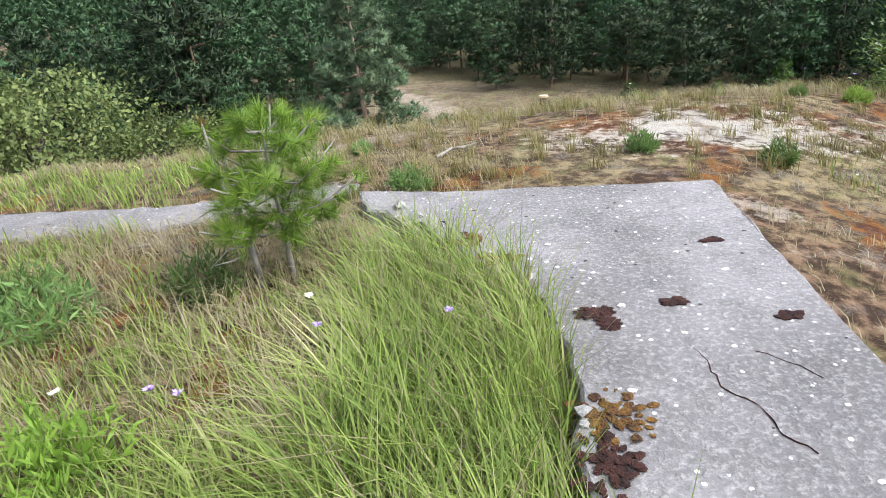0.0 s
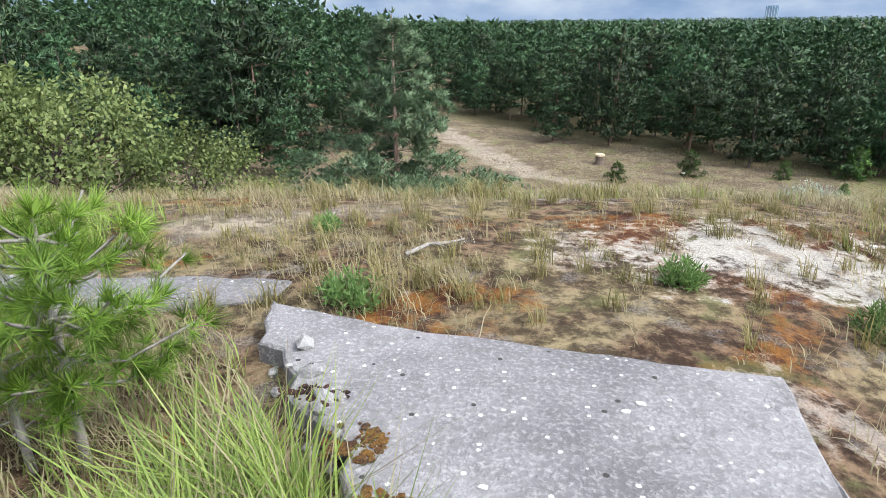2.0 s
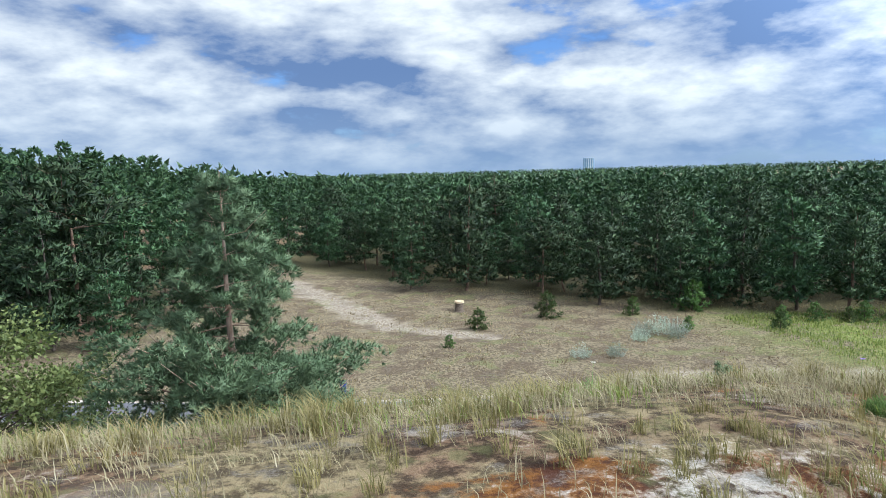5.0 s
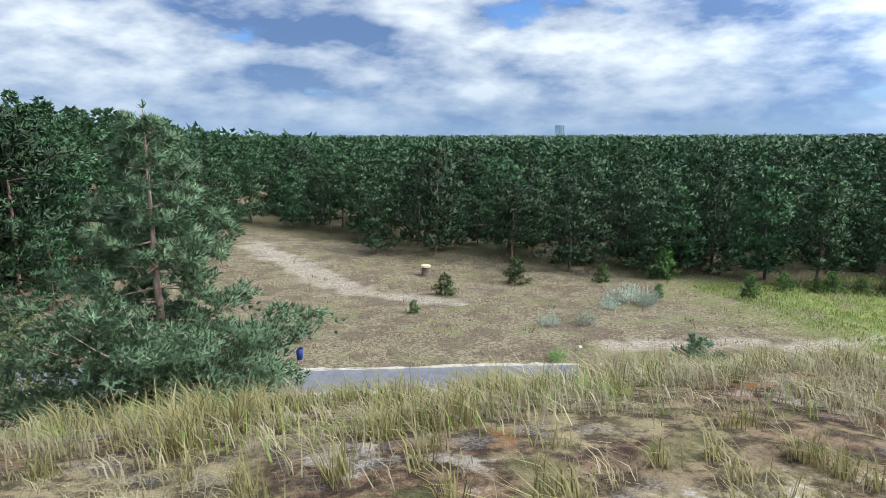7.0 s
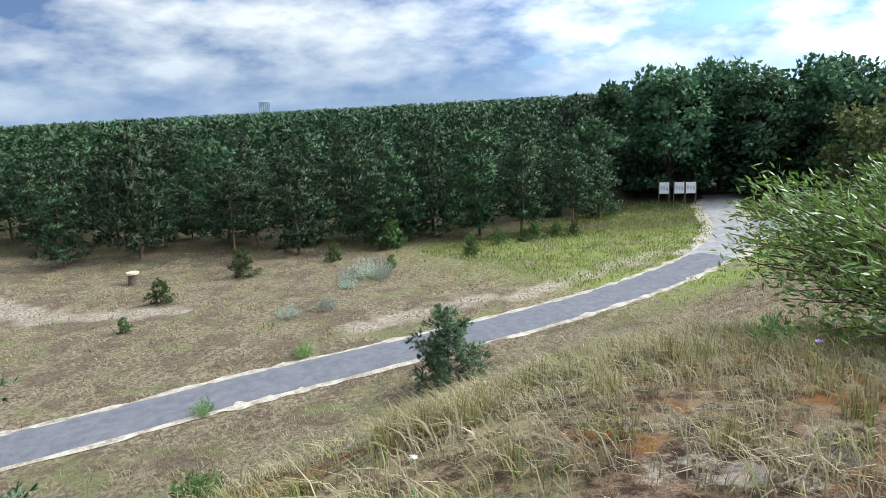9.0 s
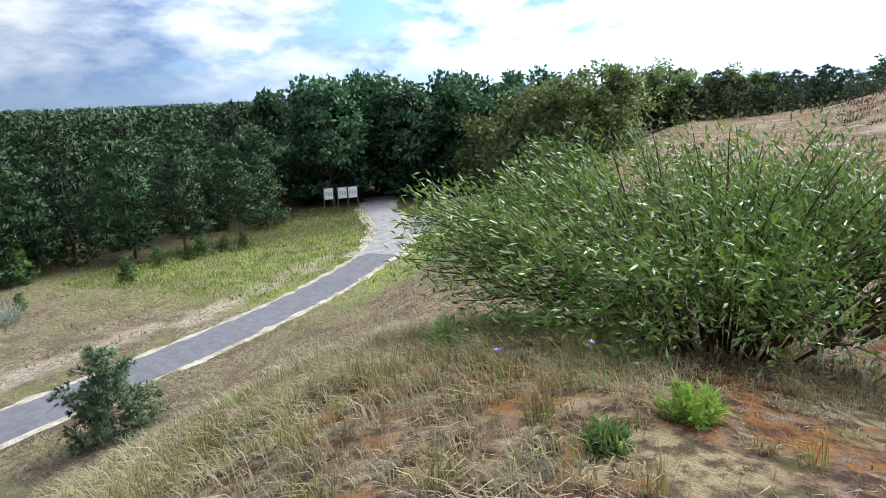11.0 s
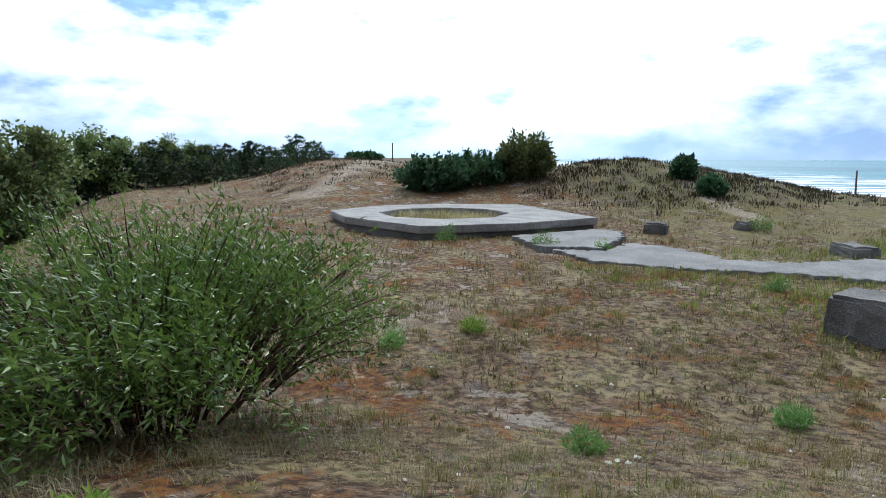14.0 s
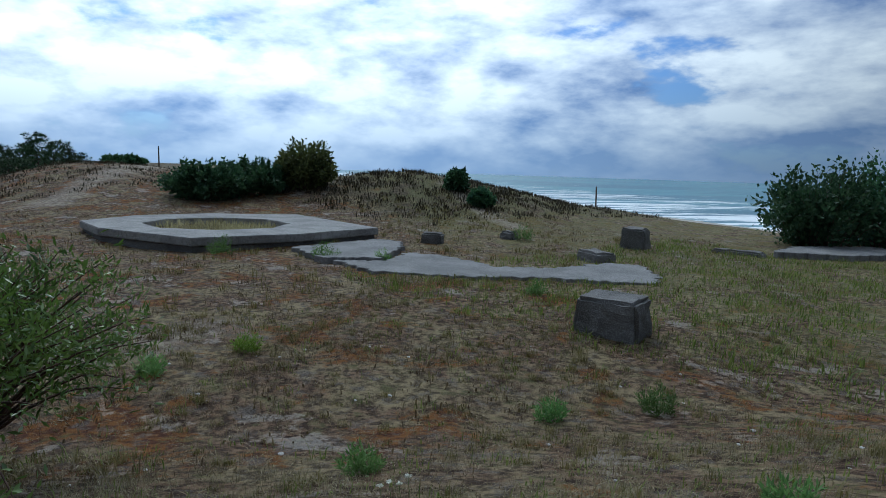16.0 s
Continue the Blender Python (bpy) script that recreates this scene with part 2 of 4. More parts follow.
def sea_material():
    m, n = material("sea_water")
    p = n.add("NewGeometry").outputs["Position"]
    turned = n.add("Mapping", {"Vector": p, "Rotation": (0, 0, radians(SHORE_AZ - 90))}).outputs[0]
    long_waves = n.add("Mapping", {"Vector": turned, "Scale": (0.16, 1.0, 1.0)}).outputs[0]
    swell = n.noise(long_waves, 0.09, 5.0, 0.6, 0.3)
    chop = n.noise(long_waves, 0.7, 5.0, 0.65)
    shore = n.add("VectorMath", {0: p, 1: (*SHORE_N, 0)}, operation="DOT_PRODUCT").outputs["Value"]
    off = n.ramp(shore, SHORE_D, SHORE_D + 230.0)
    threshold = n.math("ADD", 0.47, n.math("MULTIPLY", off, 0.17))
    foam = n.ramp(n.math("SUBTRACT", n.math("ADD", n.math("MULTIPLY", swell, 0.75), n.math("MULTIPLY", chop, 0.25)), threshold), 0.0, 0.035)
    col = n.mix(n.ramp(n.noise(long_waves, 0.02, 4.0), 0.4, 0.6), (0.03, 0.13, 0.19), (0.05, 0.20, 0.25))
    col = n.mix(foam, col, (0.85, 0.87, 0.88))
    finish(n, col, n.math("ADD", 0.42, n.math("MULTIPLY", foam, 0.6)), n.math("ADD", swell, n.math("MULTIPLY", chop, 0.4)), 0.6, 1.2, spec=0.15)
    return m


# the shore: its normal points out to sea
SHORE_AZ = 205.0
SHORE_N = (math.sin(radians(SHORE_AZ)), math.cos(radians(SHORE_AZ)))
SHORE_D = 136.0
SEA_Z = -11.0

M_GROUND = ground_material()
M_SEA = sea_material()
M_SLAB = concrete("weathered_concrete", (0.135, 0.125, 0.125), (0.245, 0.228, 0.226))
M_PAD = concrete("pale_concrete", (0.23, 0.218, 0.207), (0.34, 0.325, 0.305), False)
M_PAVE = concrete("grey_paving_concrete", (0.16, 0.153, 0.148), (0.25, 0.24, 0.23), False)
M_OLD_SHADE = concrete("dark_old_and_shaded_concrete", (0.085, 0.08, 0.075), (0.17, 0.16, 0.15), False)
M_ROAD = mottled("asphalt", (0.085, 0.083, 0.092), (0.125, 0.122, 0.132), 3.0, 0.85, 0.3, 0.01)
M_GRAVEL = mottled("pale_gravel", (0.16, 0.152, 0.148), (0.28, 0.265, 0.25), 2.0, 0.95, 0.4, 0.02)
M_VERGE = mottled("sandy_verge", (0.19, 0.155, 0.11), (0.42, 0.37, 0.30), 2.2, 0.95, 0.5, 0.03)
M_BARK = bark("grey_bark", (0.045, 0.035, 0.03), (0.13, 0.10, 0.08))
M_BARK_RED = bark("red_pine_bark", (0.20, 0.125, 0.09), (0.38, 0.28, 0.215))
M_BARK_DULL = bark("brown_pine_bark", (0.09, 0.055, 0.04), (0.21, 0.14, 0.10))
M_TWIG = bark("grey_twig", (0.16, 0.14, 0.12), (0.32, 0.29, 0.25), 20.0)
M_STEM = bark("willow_stem", (0.05, 0.03, 0.025), (0.14, 0.085, 0.06), 20.0)
M_NEEDLE = leafy("pine_needles", (0.016, 0.042, 0.017), (0.05, 0.098, 0.037), (0.12, 0.175, 0.066), 0.08)
M_NEEDLE_BLUE = leafy("blue_green_needles", (0.075, 0.135, 0.065), (0.16, 0.245, 0.125), (0.30, 0.37, 0.21), 0.2)
M_NEEDLE_SAP = leafy("sapling_needles", (0.045, 0.085, 0.02), (0.085, 0.15, 0.035), (0.15, 0.22, 0.06), 0.3)
M_NEEDLE_YOUNG = leafy("young_needles", (0.10, 0.18, 0.02), (0.20, 0.31, 0.04), (0.34, 0.44, 0.09), 0.4)
M_LEAF = leafy("broad_leaves", (0.03, 0.075, 0.035), (0.068, 0.135, 0.058), (0.135, 0.215, 0.095), 0.3)
M_WILLOW = leafy("willow_leaves", (0.07, 0.14, 0.025), (0.19, 0.32, 0.06), (0.36, 0.46, 0.17), 0.3, 0.35, 0.55)
M_OLIVE = leafy("olive_leaves", (0.10, 0.135, 0.042), (0.19, 0.235, 0.075), (0.32, 0.34, 0.14), 0.35)
M_DRY = leafy("dry_grass", (0.22, 0.185, 0.095), (0.42, 0.37, 0.20), (0.64, 0.58, 0.39), 0.35)
M_GRASS = leafy("long_grass", (0.11, 0.16, 0.03), (0.23, 0.285, 0.062), (0.50, 0.46, 0.23), 0.4)
M_TUSSOCK = leafy("tussock_grass", (0.17, 0.16, 0.045), (0.35, 0.31, 0.11), (0.56, 0.48, 0.24), 0.35)
M_TUFT = leafy("fresh_herb", (0.09, 0.16, 0.045), (0.16, 0.26, 0.075), (0.27, 0.36, 0.13), 0.45)
M_LIME = leafy("lime_herb", (0.14, 0.25, 0.03), (0.25, 0.40, 0.06), (0.42, 0.54, 0.13), 0.45)
M_SILVER = leafy("silver_herb", (0.22, 0.27, 0.20), (0.36, 0.41, 0.33), (0.52, 0.56, 0.48), 0.3)
M_MOOR = leafy("heather", (0.05, 0.045, 0.025), (0.10, 0.085, 0.045), (0.17, 0.15, 0.075), 0.2)
M_HEATH = leafy("heath_grass", (0.12, 0.08, 0.045), (0.25, 0.19, 0.10), (0.40, 0.33, 0.19), 0.2)
M_MOSS = mottled("rust_moss", (0.05, 0.022, 0.015), (0.22, 0.11, 0.02), 14.0, 1.0, 1.0, 0.03)
# Dark moss, and the painted darkness of the slab's holes and cracks.
M_MOSS_GAPS = mottled("dark_moss_and_gaps", (0.018, 0.008, 0.007), (0.07, 0.025, 0.018), 18.0, 1.0, 1.0, 0.02)
M_WHITE = mottled("white_board", (0.72, 0.73, 0.74), (0.82, 0.82, 0.82), 3.0, 0.5, 0.05, 0.005)
M_PRINT = mottled("board_print", (0.4, 0.42, 0.44), (0.6, 0.6, 0.6), 8.0, 0.5, 0.05, 0.005)
M_WOOD = mottled("old_wood", (0.06, 0.045, 0.035), (0.16, 0.12, 0.09), 10.0, 0.9, 0.6, 0.01)
M_CUT = mottled("cut_wood", (0.42, 0.31, 0.18), (0.62, 0.50, 0.34), 10.0, 0.8, 0.2, 0.005)
M_VIOLET = mottled("violet_petals", (0.30, 0.20, 0.50), (0.48, 0.36, 0.68), 40.0, 0.7, 0.1, 0.005)
M_PETAL = mottled("pale_petals", (0.62, 0.60, 0.48), (0.8, 0.79, 0.70), 40.0, 0.7, 0.1, 0.005)
M_PEBBLE = mottled("pale_pebble", (0.45, 0.43, 0.40), (0.70, 0.68, 0.65), 20.0, 0.8, 0.3, 0.005)
M_BLUE = mottled("blue_plastic", (0.012, 0.022, 0.10), (0.02, 0.035, 0.16), 5.0, 0.5, 0.1, 0.005)
M_TOWER = mottled("glass_facade", (0.10, 0.19, 0.27), (0.20, 0.32, 0.42), 0.05, 0.3, 0.0, 0.01)
M_BROWN = leafy("brown_needles", (0.16, 0.07, 0.035), (0.26, 0.13, 0.06), (0.36, 0.22, 0.12), 0.1)

rng = np.random.default_rng(7)


# ---- mesh helpers ----
def mesh_from(name, verts, faces, mat, smooth=False):
    """A mesh from an array of vertices and an array of faces with one corner count."""
    me = bpy.data.meshes.new(name)
    verts, faces = np.asarray(verts, np.float32), np.asarray(faces, np.int32)
    k = faces.shape[1]
    me.vertices.add(len(verts))
    me.vertices.foreach_set("co", verts.ravel())
    me.loops.add(faces.size)
    me.loops.foreach_set("vertex_index", faces.ravel())
    me.polygons.add(len(faces))
    me.polygons.foreach_set("loop_start", np.arange(0, faces.size, k, dtype=np.int32))
    me.update(calc_edges=True)
    if smooth:
        me.polygons.foreach_set("use_smooth", np.ones(len(faces), bool))
    me.materials.append(mat)
    return me


def part(name, bm, mat, parent=None, label=""):
    """Links a bmesh, or a finished mesh, as one object under a thing."""
    if isinstance(bm, bpy.types.Mesh):
        me = bm
    else:
        me = bpy.data.meshes.new(name)
        bm.to_mesh(me)
        bm.free()
        me.materials.append(mat)
    ob = new(name, me)
    ob.parent = parent
    if label:
        tagged(ob, label)
    return ob


class Soup:
    """Gathers verts and triangles."""

    def __init__(self):
        self.v, self.f, self.n = [], [], 0

    def put(self, v, f):
        self.v.append(np.asarray(v, float))
        self.f.append(np.asarray(f, int) + self.n)
        self.n += len(v)

    def tube(self, points, radii, sides=5):
        points = np.asarray(points, float)
        k = len(points)
        d = np.gradient(points, axis=0)
        d /= np.linalg.norm(d, axis=1)[:, None] + 1e-9
        ref = np.where(np.abs(d[:, 2:3]) > 0.9, np.array([[1.0, 0, 0]]), np.array([[0, 0, 1.0]]))
        a = np.cross(d, ref)
        a /= np.linalg.norm(a, axis=1)[:, None] + 1e-9
        b = np.cross(d, a)
        w = np.arange(sides) * 2 * np.pi / sides
        ring = points[:, None] + np.asarray(radii)[:, None, None] * (np.cos(w)[None, :, None] * a[:, None] + np.sin(w)[None, :, None] * b[:, None])
        i = np.arange(k - 1)[:, None] * sides
        j = np.arange(sides)[None]
        q = np.stack([i + j, i + (j + 1) % sides, i + sides + (j + 1) % sides, i + sides + j], -1).reshape(-1, 4)
        self.put(ring.reshape(-1, 3), np.concatenate([q[:, [0, 1, 2]], q[:, [0, 2, 3]]]))

    def mesh(self, name, mat, smooth=False):
        return mesh_from(name, np.concatenate(self.v), np.concatenate(self.f), mat, smooth)


def unit(a):
    return a / (np.linalg.norm(a, axis=-1, keepdims=True) + 1e-9)


def needles(base, direction, length, width, count, spread, r):
    """Tufts of thin triangles at each base, about each direction."""
    m = len(base)
    d = unit(np.repeat(direction, count, 0) + spread * r.normal(size=(m * count, 3)))
    o = np.repeat(base, count, 0)
    side = unit(np.cross(d, r.normal(size=d.shape))) * width * r.uniform(0.7, 1.2, (len(d), 1))
    tip = o + d * length * r.uniform(0.6, 1.2, (len(d), 1))
    v = np.stack([o - side, o + side, tip], 1).reshape(-1, 3)
    return v, np.arange(len(v)).reshape(-1, 3)


def leaves(base, direction, length, width, r):
    """Lens-shaped leaves of two triangles, folded a little at the middle."""
    d = unit(direction)
    side = unit(np.cross(d, r.normal(size=d.shape)))
    up = np.cross(side, d)
    ln = length * r.uniform(0.7, 1.25, (len(d), 1))
    w = width * r.uniform(0.8, 1.2, (len(d), 1))
    mid = base + d * ln * 0.45
    v = np.stack([base, mid + side * w + up * w * 0.3, base + d * ln, mid - side * w + up * w * 0.3], 1).reshape(-1, 3)
    i = np.arange(len(d))[:, None] * 4
    return v, np.concatenate([i + [0, 1, 2], i + [0, 2, 3]])


def rounded(soup, name, mat, lump=0.5, seed=1):
    """A crown with the soft shading of a whole, each tuft turned a little its own way, all faces outward."""
    v, f = np.concatenate(soup.v), np.concatenate(soup.f)
    q = np.random.default_rng(seed)
    out = v * np.array([1, 1, 0]) / (np.abs(v[:, :2]).max() + 1e-6)
    own = np.repeat(q.normal(size=(len(v) // 12 + 1, 3)), 12, 0)[:len(v)]
    nrm = unit(out * 1.4 + np.array([0, 0, 0.5]) + lump * own)
    flat = np.cross(v[f[:, 1]] - v[f[:, 0]], v[f[:, 2]] - v[f[:, 0]])
    wrong = np.sum(flat * nrm[f[:, 0]], 1) < 0
    f[wrong] = f[wrong][:, [0, 2, 1]]
    me = mesh_from(name, v, f, mat, True)
    me.normals_split_custom_set_from_vertices(nrm.tolist())
    return me


# ---- the ground's height ----
def smooth(v, a, b):
    t = np.clip((v - a) / (b - a), 0, 1)
    return t * t * (3 - 2 * t)


def bump_at(x, y, cx, cy, sx, sy, turn=0.0):
    c, s = math.cos(radians(turn)), math.sin(radians(turn))
    u, v = (x - cx) * c + (y - cy) * s, -(x - cx) * s + (y - cy) * c
    return np.exp(-0.5 * ((u / sx) ** 2 + (v / sy) ** 2))


def ripple(x, y, k):
    return (np.sin(x * 1.7 * k + 1.3) * np.cos(y * 1.3 * k - 0.7) + 0.6 * np.sin(x * 3.1 * k + y * 2.3 * k) + 0.5 * np.cos(y * 4.1 * k - x * 1.9 * k + 2)) / 2.1


def height(x, y):
    x, y = np.asarray(x, float), np.asarray(y, float)
    d = np.hypot(x - 1, y - 6)
    plateau = -0.06 - 1.55 * smooth(0.85 * x - 0.5 * y, -1.5, 5.5)
    plateau = plateau + 2.3 * bump_at(x, y, 58, -9, 10, 7) + 1.3 * bump_at(x, y, 47, -3, 9, 4) + 2.35 * bump_at(x, y, 36, -19, 6.5, 6) + 1.0 * bump_at(x, y, 35, -29, 5, 6, 20)
    valley = -7.25 - 0.5 * smooth(y, 27, 44) + 0.009 * np.clip(d - 70, 0, 700) + 8.2 * bump_at(x, y, -52, 95, 24, 32)
    t = smooth(y - np.where(x > 0, 0.06, 0.1) * x, 6.5, 22.5)
    z = plateau * (1 - t) + valley * t
    w = (x - 1.8) * SHORE_N[0] + (y - 6.7) * SHORE_N[1]
    s = smooth(w, 27, 62)
    z = z * (1 - s) + (SEA_Z + 1.6) * s - 4.5 * smooth(w, 95, 175)
    rough = 0.035 * ripple(x, y, 1.0) * (d < 40) + 0.12 * ripple(x, y, 0.23) * smooth(d, 8, 25)
    flat_road = np.exp(-((y - 26.0) / 3.0) ** 2) * (x < 32)
    return z + rough * (1 - 0.8 * flat_road)


def build_ground():
    n = 320
    u = np.linspace(-1, 1, n)
    g = 6.0 * np.sinh(u * 6.6) / 1.0
    gx, gy = np.meshgrid(g + 4, g + 8, indexing="ij")
    v = np.stack([gx, gy, height(gx, gy)], -1).reshape(-1, 3)
    i = (np.arange(n - 1)[:, None] * n + np.arange(n - 1)[None]).ravel()
    f = np.stack([i, i + n, i + n + 1, i + 1], 1)
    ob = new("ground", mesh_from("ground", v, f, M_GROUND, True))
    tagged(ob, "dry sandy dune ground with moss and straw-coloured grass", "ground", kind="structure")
    c = 40
    a = np.array(SHORE_N)
    side = np.array([-a[1], a[0]])
    s = np.linspace(-4500, 4500, c)
    o = np.concatenate([[80], np.geomspace(100, 4500, c - 1)])
    sg, og = np.meshgrid(s, o, indexing="ij")
    xy = sg[..., None] * side + og[..., None] * a
    v = np.concatenate([xy, np.full((c, c, 1), SEA_Z)], -1).reshape(-1, 3)
    i = (np.arange(c - 1)[:, None] * c + np.arange(c - 1)[None]).ravel()
    ob = new("water", mesh_from("water", v, np.stack([i, i + c, i + c + 1, i + 1], 1), M_SEA))
    tagged(ob, "grey-green sea with white breaking waves", "sea", kind="structure")


build_ground()


# ---- the asphalt path in the valley ----
def centre_line(control, step=0.5):
    c = np.array(control, float)
    out = []
    p = np.vstack([2 * c[0] - c[1], c, 2 * c[-1] - c[-2]])
    for k in range(1, len(p) - 2):
        m = max(2, int(np.linalg.norm(p[k + 1] - p[k]) / step))
        t = np.linspace(0, 1, m, endpoint=False)[:, None]
        a, b, d, e = p[k - 1], p[k], p[k + 1], p[k + 2]
        out.append(0.5 * (2 * b + (d - a) * t + (2 * a - 5 * b + 4 * d - e) * t * t + (3 * b - a - 3 * d + e) * t ** 3))
    return np.vstack([*out, c[-1:]])


def strip(name, line, left, right, lift, mat, ragged, label, category):
    d = unit(np.gradient(line, axis=0))
    nrm = np.stack([-d[:, 1], d[:, 0]], 1)
    cols = 7
    k = len(line)
    wob = ragged * (0.5 * np.stack([ripple(line[:, 0] * 1.3 + 5 * e, line[:, 1], 1.6) for e in (0, 1)]) + 0.25 * rng.normal(size=(2, k)))
    v = []
    for j in range(cols):
        t = j / (cols - 1)
        off = (left + wob[0]) * (1 - t) - (right + wob[1]) * t
        xy = line + nrm * off[:, None]
        v.append(np.stack([xy[:, 0], xy[:, 1], height(xy[:, 0], xy[:, 1]) + lift - (0.06 if j in (0, cols - 1) else 0.0)], 1))
    v = np.stack(v, 1).reshape(-1, 3)
    i = (np.arange(k - 1)[:, None] * cols + np.arange(cols - 1)[None]).ravel()
    ob = new(name, mesh_from(name, v, np.stack([i, i + cols, i + cols + 1, i + 1], 1), mat, True))
    return tagged(ob, label, category, kind="structure")


ROAD = centre_line([(-40, 34), (-24, 30.5), (-11, 28.0), (0.3, 26.3), (6, 25.9), (12.1, 25.1), (19.4, 24.3), (26.5, 24.5), (31.0, 25.1)])
TRACK = centre_line([(30.6, 25.05), (34.5, 26.3), (38.4, 28.4), (42.5, 31.5), (46.5, 34.5), (52, 37)])
FORK = centre_line([(36.0, 26.9), (40.5, 27.4), (46, 26.3), (54, 21.5)])
strip("verge", ROAD, 1.36, 1.24, 0.08, M_VERGE, 0.2, "pale sandy verge beside the asphalt path", "verge")
strip("verge", FORK, 1.5, 1.6, 0.045, M_GRAVEL, 0.16, "pale sandy track branching off the path", "track")
strip("verge", TRACK, 1.9, 1.7, 0.06, M_VERGE, 0.3, "pale sandy verge beside the gravel track", "verge")
strip("road", TRACK, 1.3, 1.2, 0.10, M_GRAVEL, 0.1, "pale grey gravel track bending behind the bush", "track")
strip("road", ROAD, 1.08, 1.02, 0.115, M_ROAD, 0.015, "narrow grey asphalt path curving through the heath", "path")



# ---- concrete ----
def slab_mesh(outline, top, thick, ragged, r, cell=0.0):
    """A flat cast block: an outline with chipped edges, a top and sides."""
    pts = []
    k = len(outline)
    for a in range(k):
        p, q = np.array(outline[a]), np.array(outline[(a + 1) % k])
        m = max(2, int(np.linalg.norm(q - p) / 0.12))
        d = unit((q - p)[None])[0]
        nrm = np.array([d[1], -d[0]])
        amp = ragged[a]
        for j in range(m):
            w = p + (q - p) * j / m
            pts.append(w + nrm * amp * (r.normal() * 0.5 + math.sin(j * 1.1 + a) * 0.6))
    bm = bmesh.new()
    up = [bm.verts.new((*p, top + r.normal() * 0.003)) for p in pts]
    face = bm.faces.new(up)
    made = bmesh.ops.extrude_face_region(bm, geom=[face])
    for g in made["geom"]:
        if isinstance(g, bmesh.types.BMVert):
            g.co.z -= thick
    bmesh.ops.recalc_face_normals(bm, faces=bm.faces)
    edges = [e for e in bm.edges if abs(e.verts[0].co.z - top) < 0.05 and abs(e.verts[1].co.z - top) < 0.05]
    bmesh.ops.bevel(bm, geom=edges, offset=0.015, segments=1, affect="EDGES")
    return bm


def thing(name, x, y, z, label, category, group="", turn=0.0):
    ob = new(name)
    ob.matrix_basis = pose(x, y, z, 0, 0, turn)
    return tagged(ob, label, category, group)


r = np.random.default_rng(3)
slab = part("concrete_slab", slab_mesh([(1.30, -1.6), (1.46, 1.9), (1.69, 4.06), (0.11, 4.34), (-0.88, 4.62), (-0.52, 3.96), (-0.02, 3.30), (0.30, 2.72), (0.36, 2.2), (0.26, 1.4), (0.75, 0.3), (0.75, -1.6)], 0.06, 0.42, [0.008, 0.008, 0.01, 0.01, 0.05, 0.05, 0.06, 0.05, 0.06, 0.05, 0.05, 0.02], r), M_SLAB)
tagged(slab, "weathered grey concrete slab with chipped mossy edge", "concrete slab")
low_slab = part("concrete_slab", slab_mesh([(-0.93, 4.82), (-0.88, 5.12), (-1.5, 5.14), (-2.6, 5.0), (-4.5, 5.35), (-3.9, 4.55), (-2.4, 4.45)], -0.03, 0.4, [0.02] * 7, r), M_SLAB)
tagged(low_slab, "low broken concrete slab half buried in dry grass", "concrete slab")


def blob(mat, sx, sy, sz, r, lumps=0.25, cuts=2, name="lump"):
    bm = bmesh.new()
    bmesh.ops.create_icosphere(bm, subdivisions=cuts, radius=1)
    ph = r.uniform(0, 9)
    for v in bm.verts:
        k = 1 + lumps * noise.noise(v.co * 2.2 + Vector((ph, ph, 0)))
        v.co = Vector((v.co.x * sx * k, v.co.y * sy * k, v.co.z * sz * k))
    return bm


# The chipped holes are flat dark lumps that paint the shade inside them.
for x, y, sx, sy, mat, label in [(-0.03, 3.43, .15, .11, M_MOSS, "rust-brown moss cushion on the slab's edge"), (0.15, 3.12, .13, .09, M_MOSS, "rust-brown moss cushion on the slab's edge"), (-0.30, 3.72, .16, .07, M_MOSS_GAPS, "dark moss in a chipped edge"), (0.52, 2.45, .09, .06, M_MOSS_GAPS, "dark red moss in a hole of the slab"), (0.57, 2.36, .05, .07, M_MOSS_GAPS, "dark red moss in a hole of the slab"), (0.42, 1.75, .17, .15, M_MOSS, "brown moss and litter on the slab's edge"), (0.37, 1.52, .13, .14, M_MOSS_GAPS, "dark moss on the slab's chipped edge"), (0.90, 2.48, .07, .035, M_MOSS_GAPS, "flat dark lumps painting the shade inside a chipped hole"), (1.30, 3.1, .05, .02, M_MOSS_GAPS, "flat dark lumps painting the shade inside a chipped hole"), (1.30, 2.28, .045, .025, M_MOSS_GAPS, "flat dark lumps painting the shade inside a chipped hole")]:
    bm = bmesh.new()
    for k in range(90):
        a, q = r.uniform(0, 6.28), math.sqrt(r.uniform()) * (0.75 + 0.35 * math.sin(3 * x + k % 5))
        w = r.uniform(0.006, 0.019)
        bmesh.ops.create_icosphere(bm, subdivisions=1, radius=1, matrix=Matrix.Translation((sx * q * math.cos(a), sy * q * math.sin(a), r.uniform(-0.004, 0.006))) @ Euler((0, 0, a)).to_matrix().to_4x4() @ Matrix.Diagonal((w * 1.5, w * 1.1, w * 0.3, 1)))
    for v in bm.verts:
        v.co += 0.006 * noise.noise_vector(v.co * 60)
    ob = part("moss_hole_patch", bm, mat)
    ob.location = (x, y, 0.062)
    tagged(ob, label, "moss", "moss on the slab")

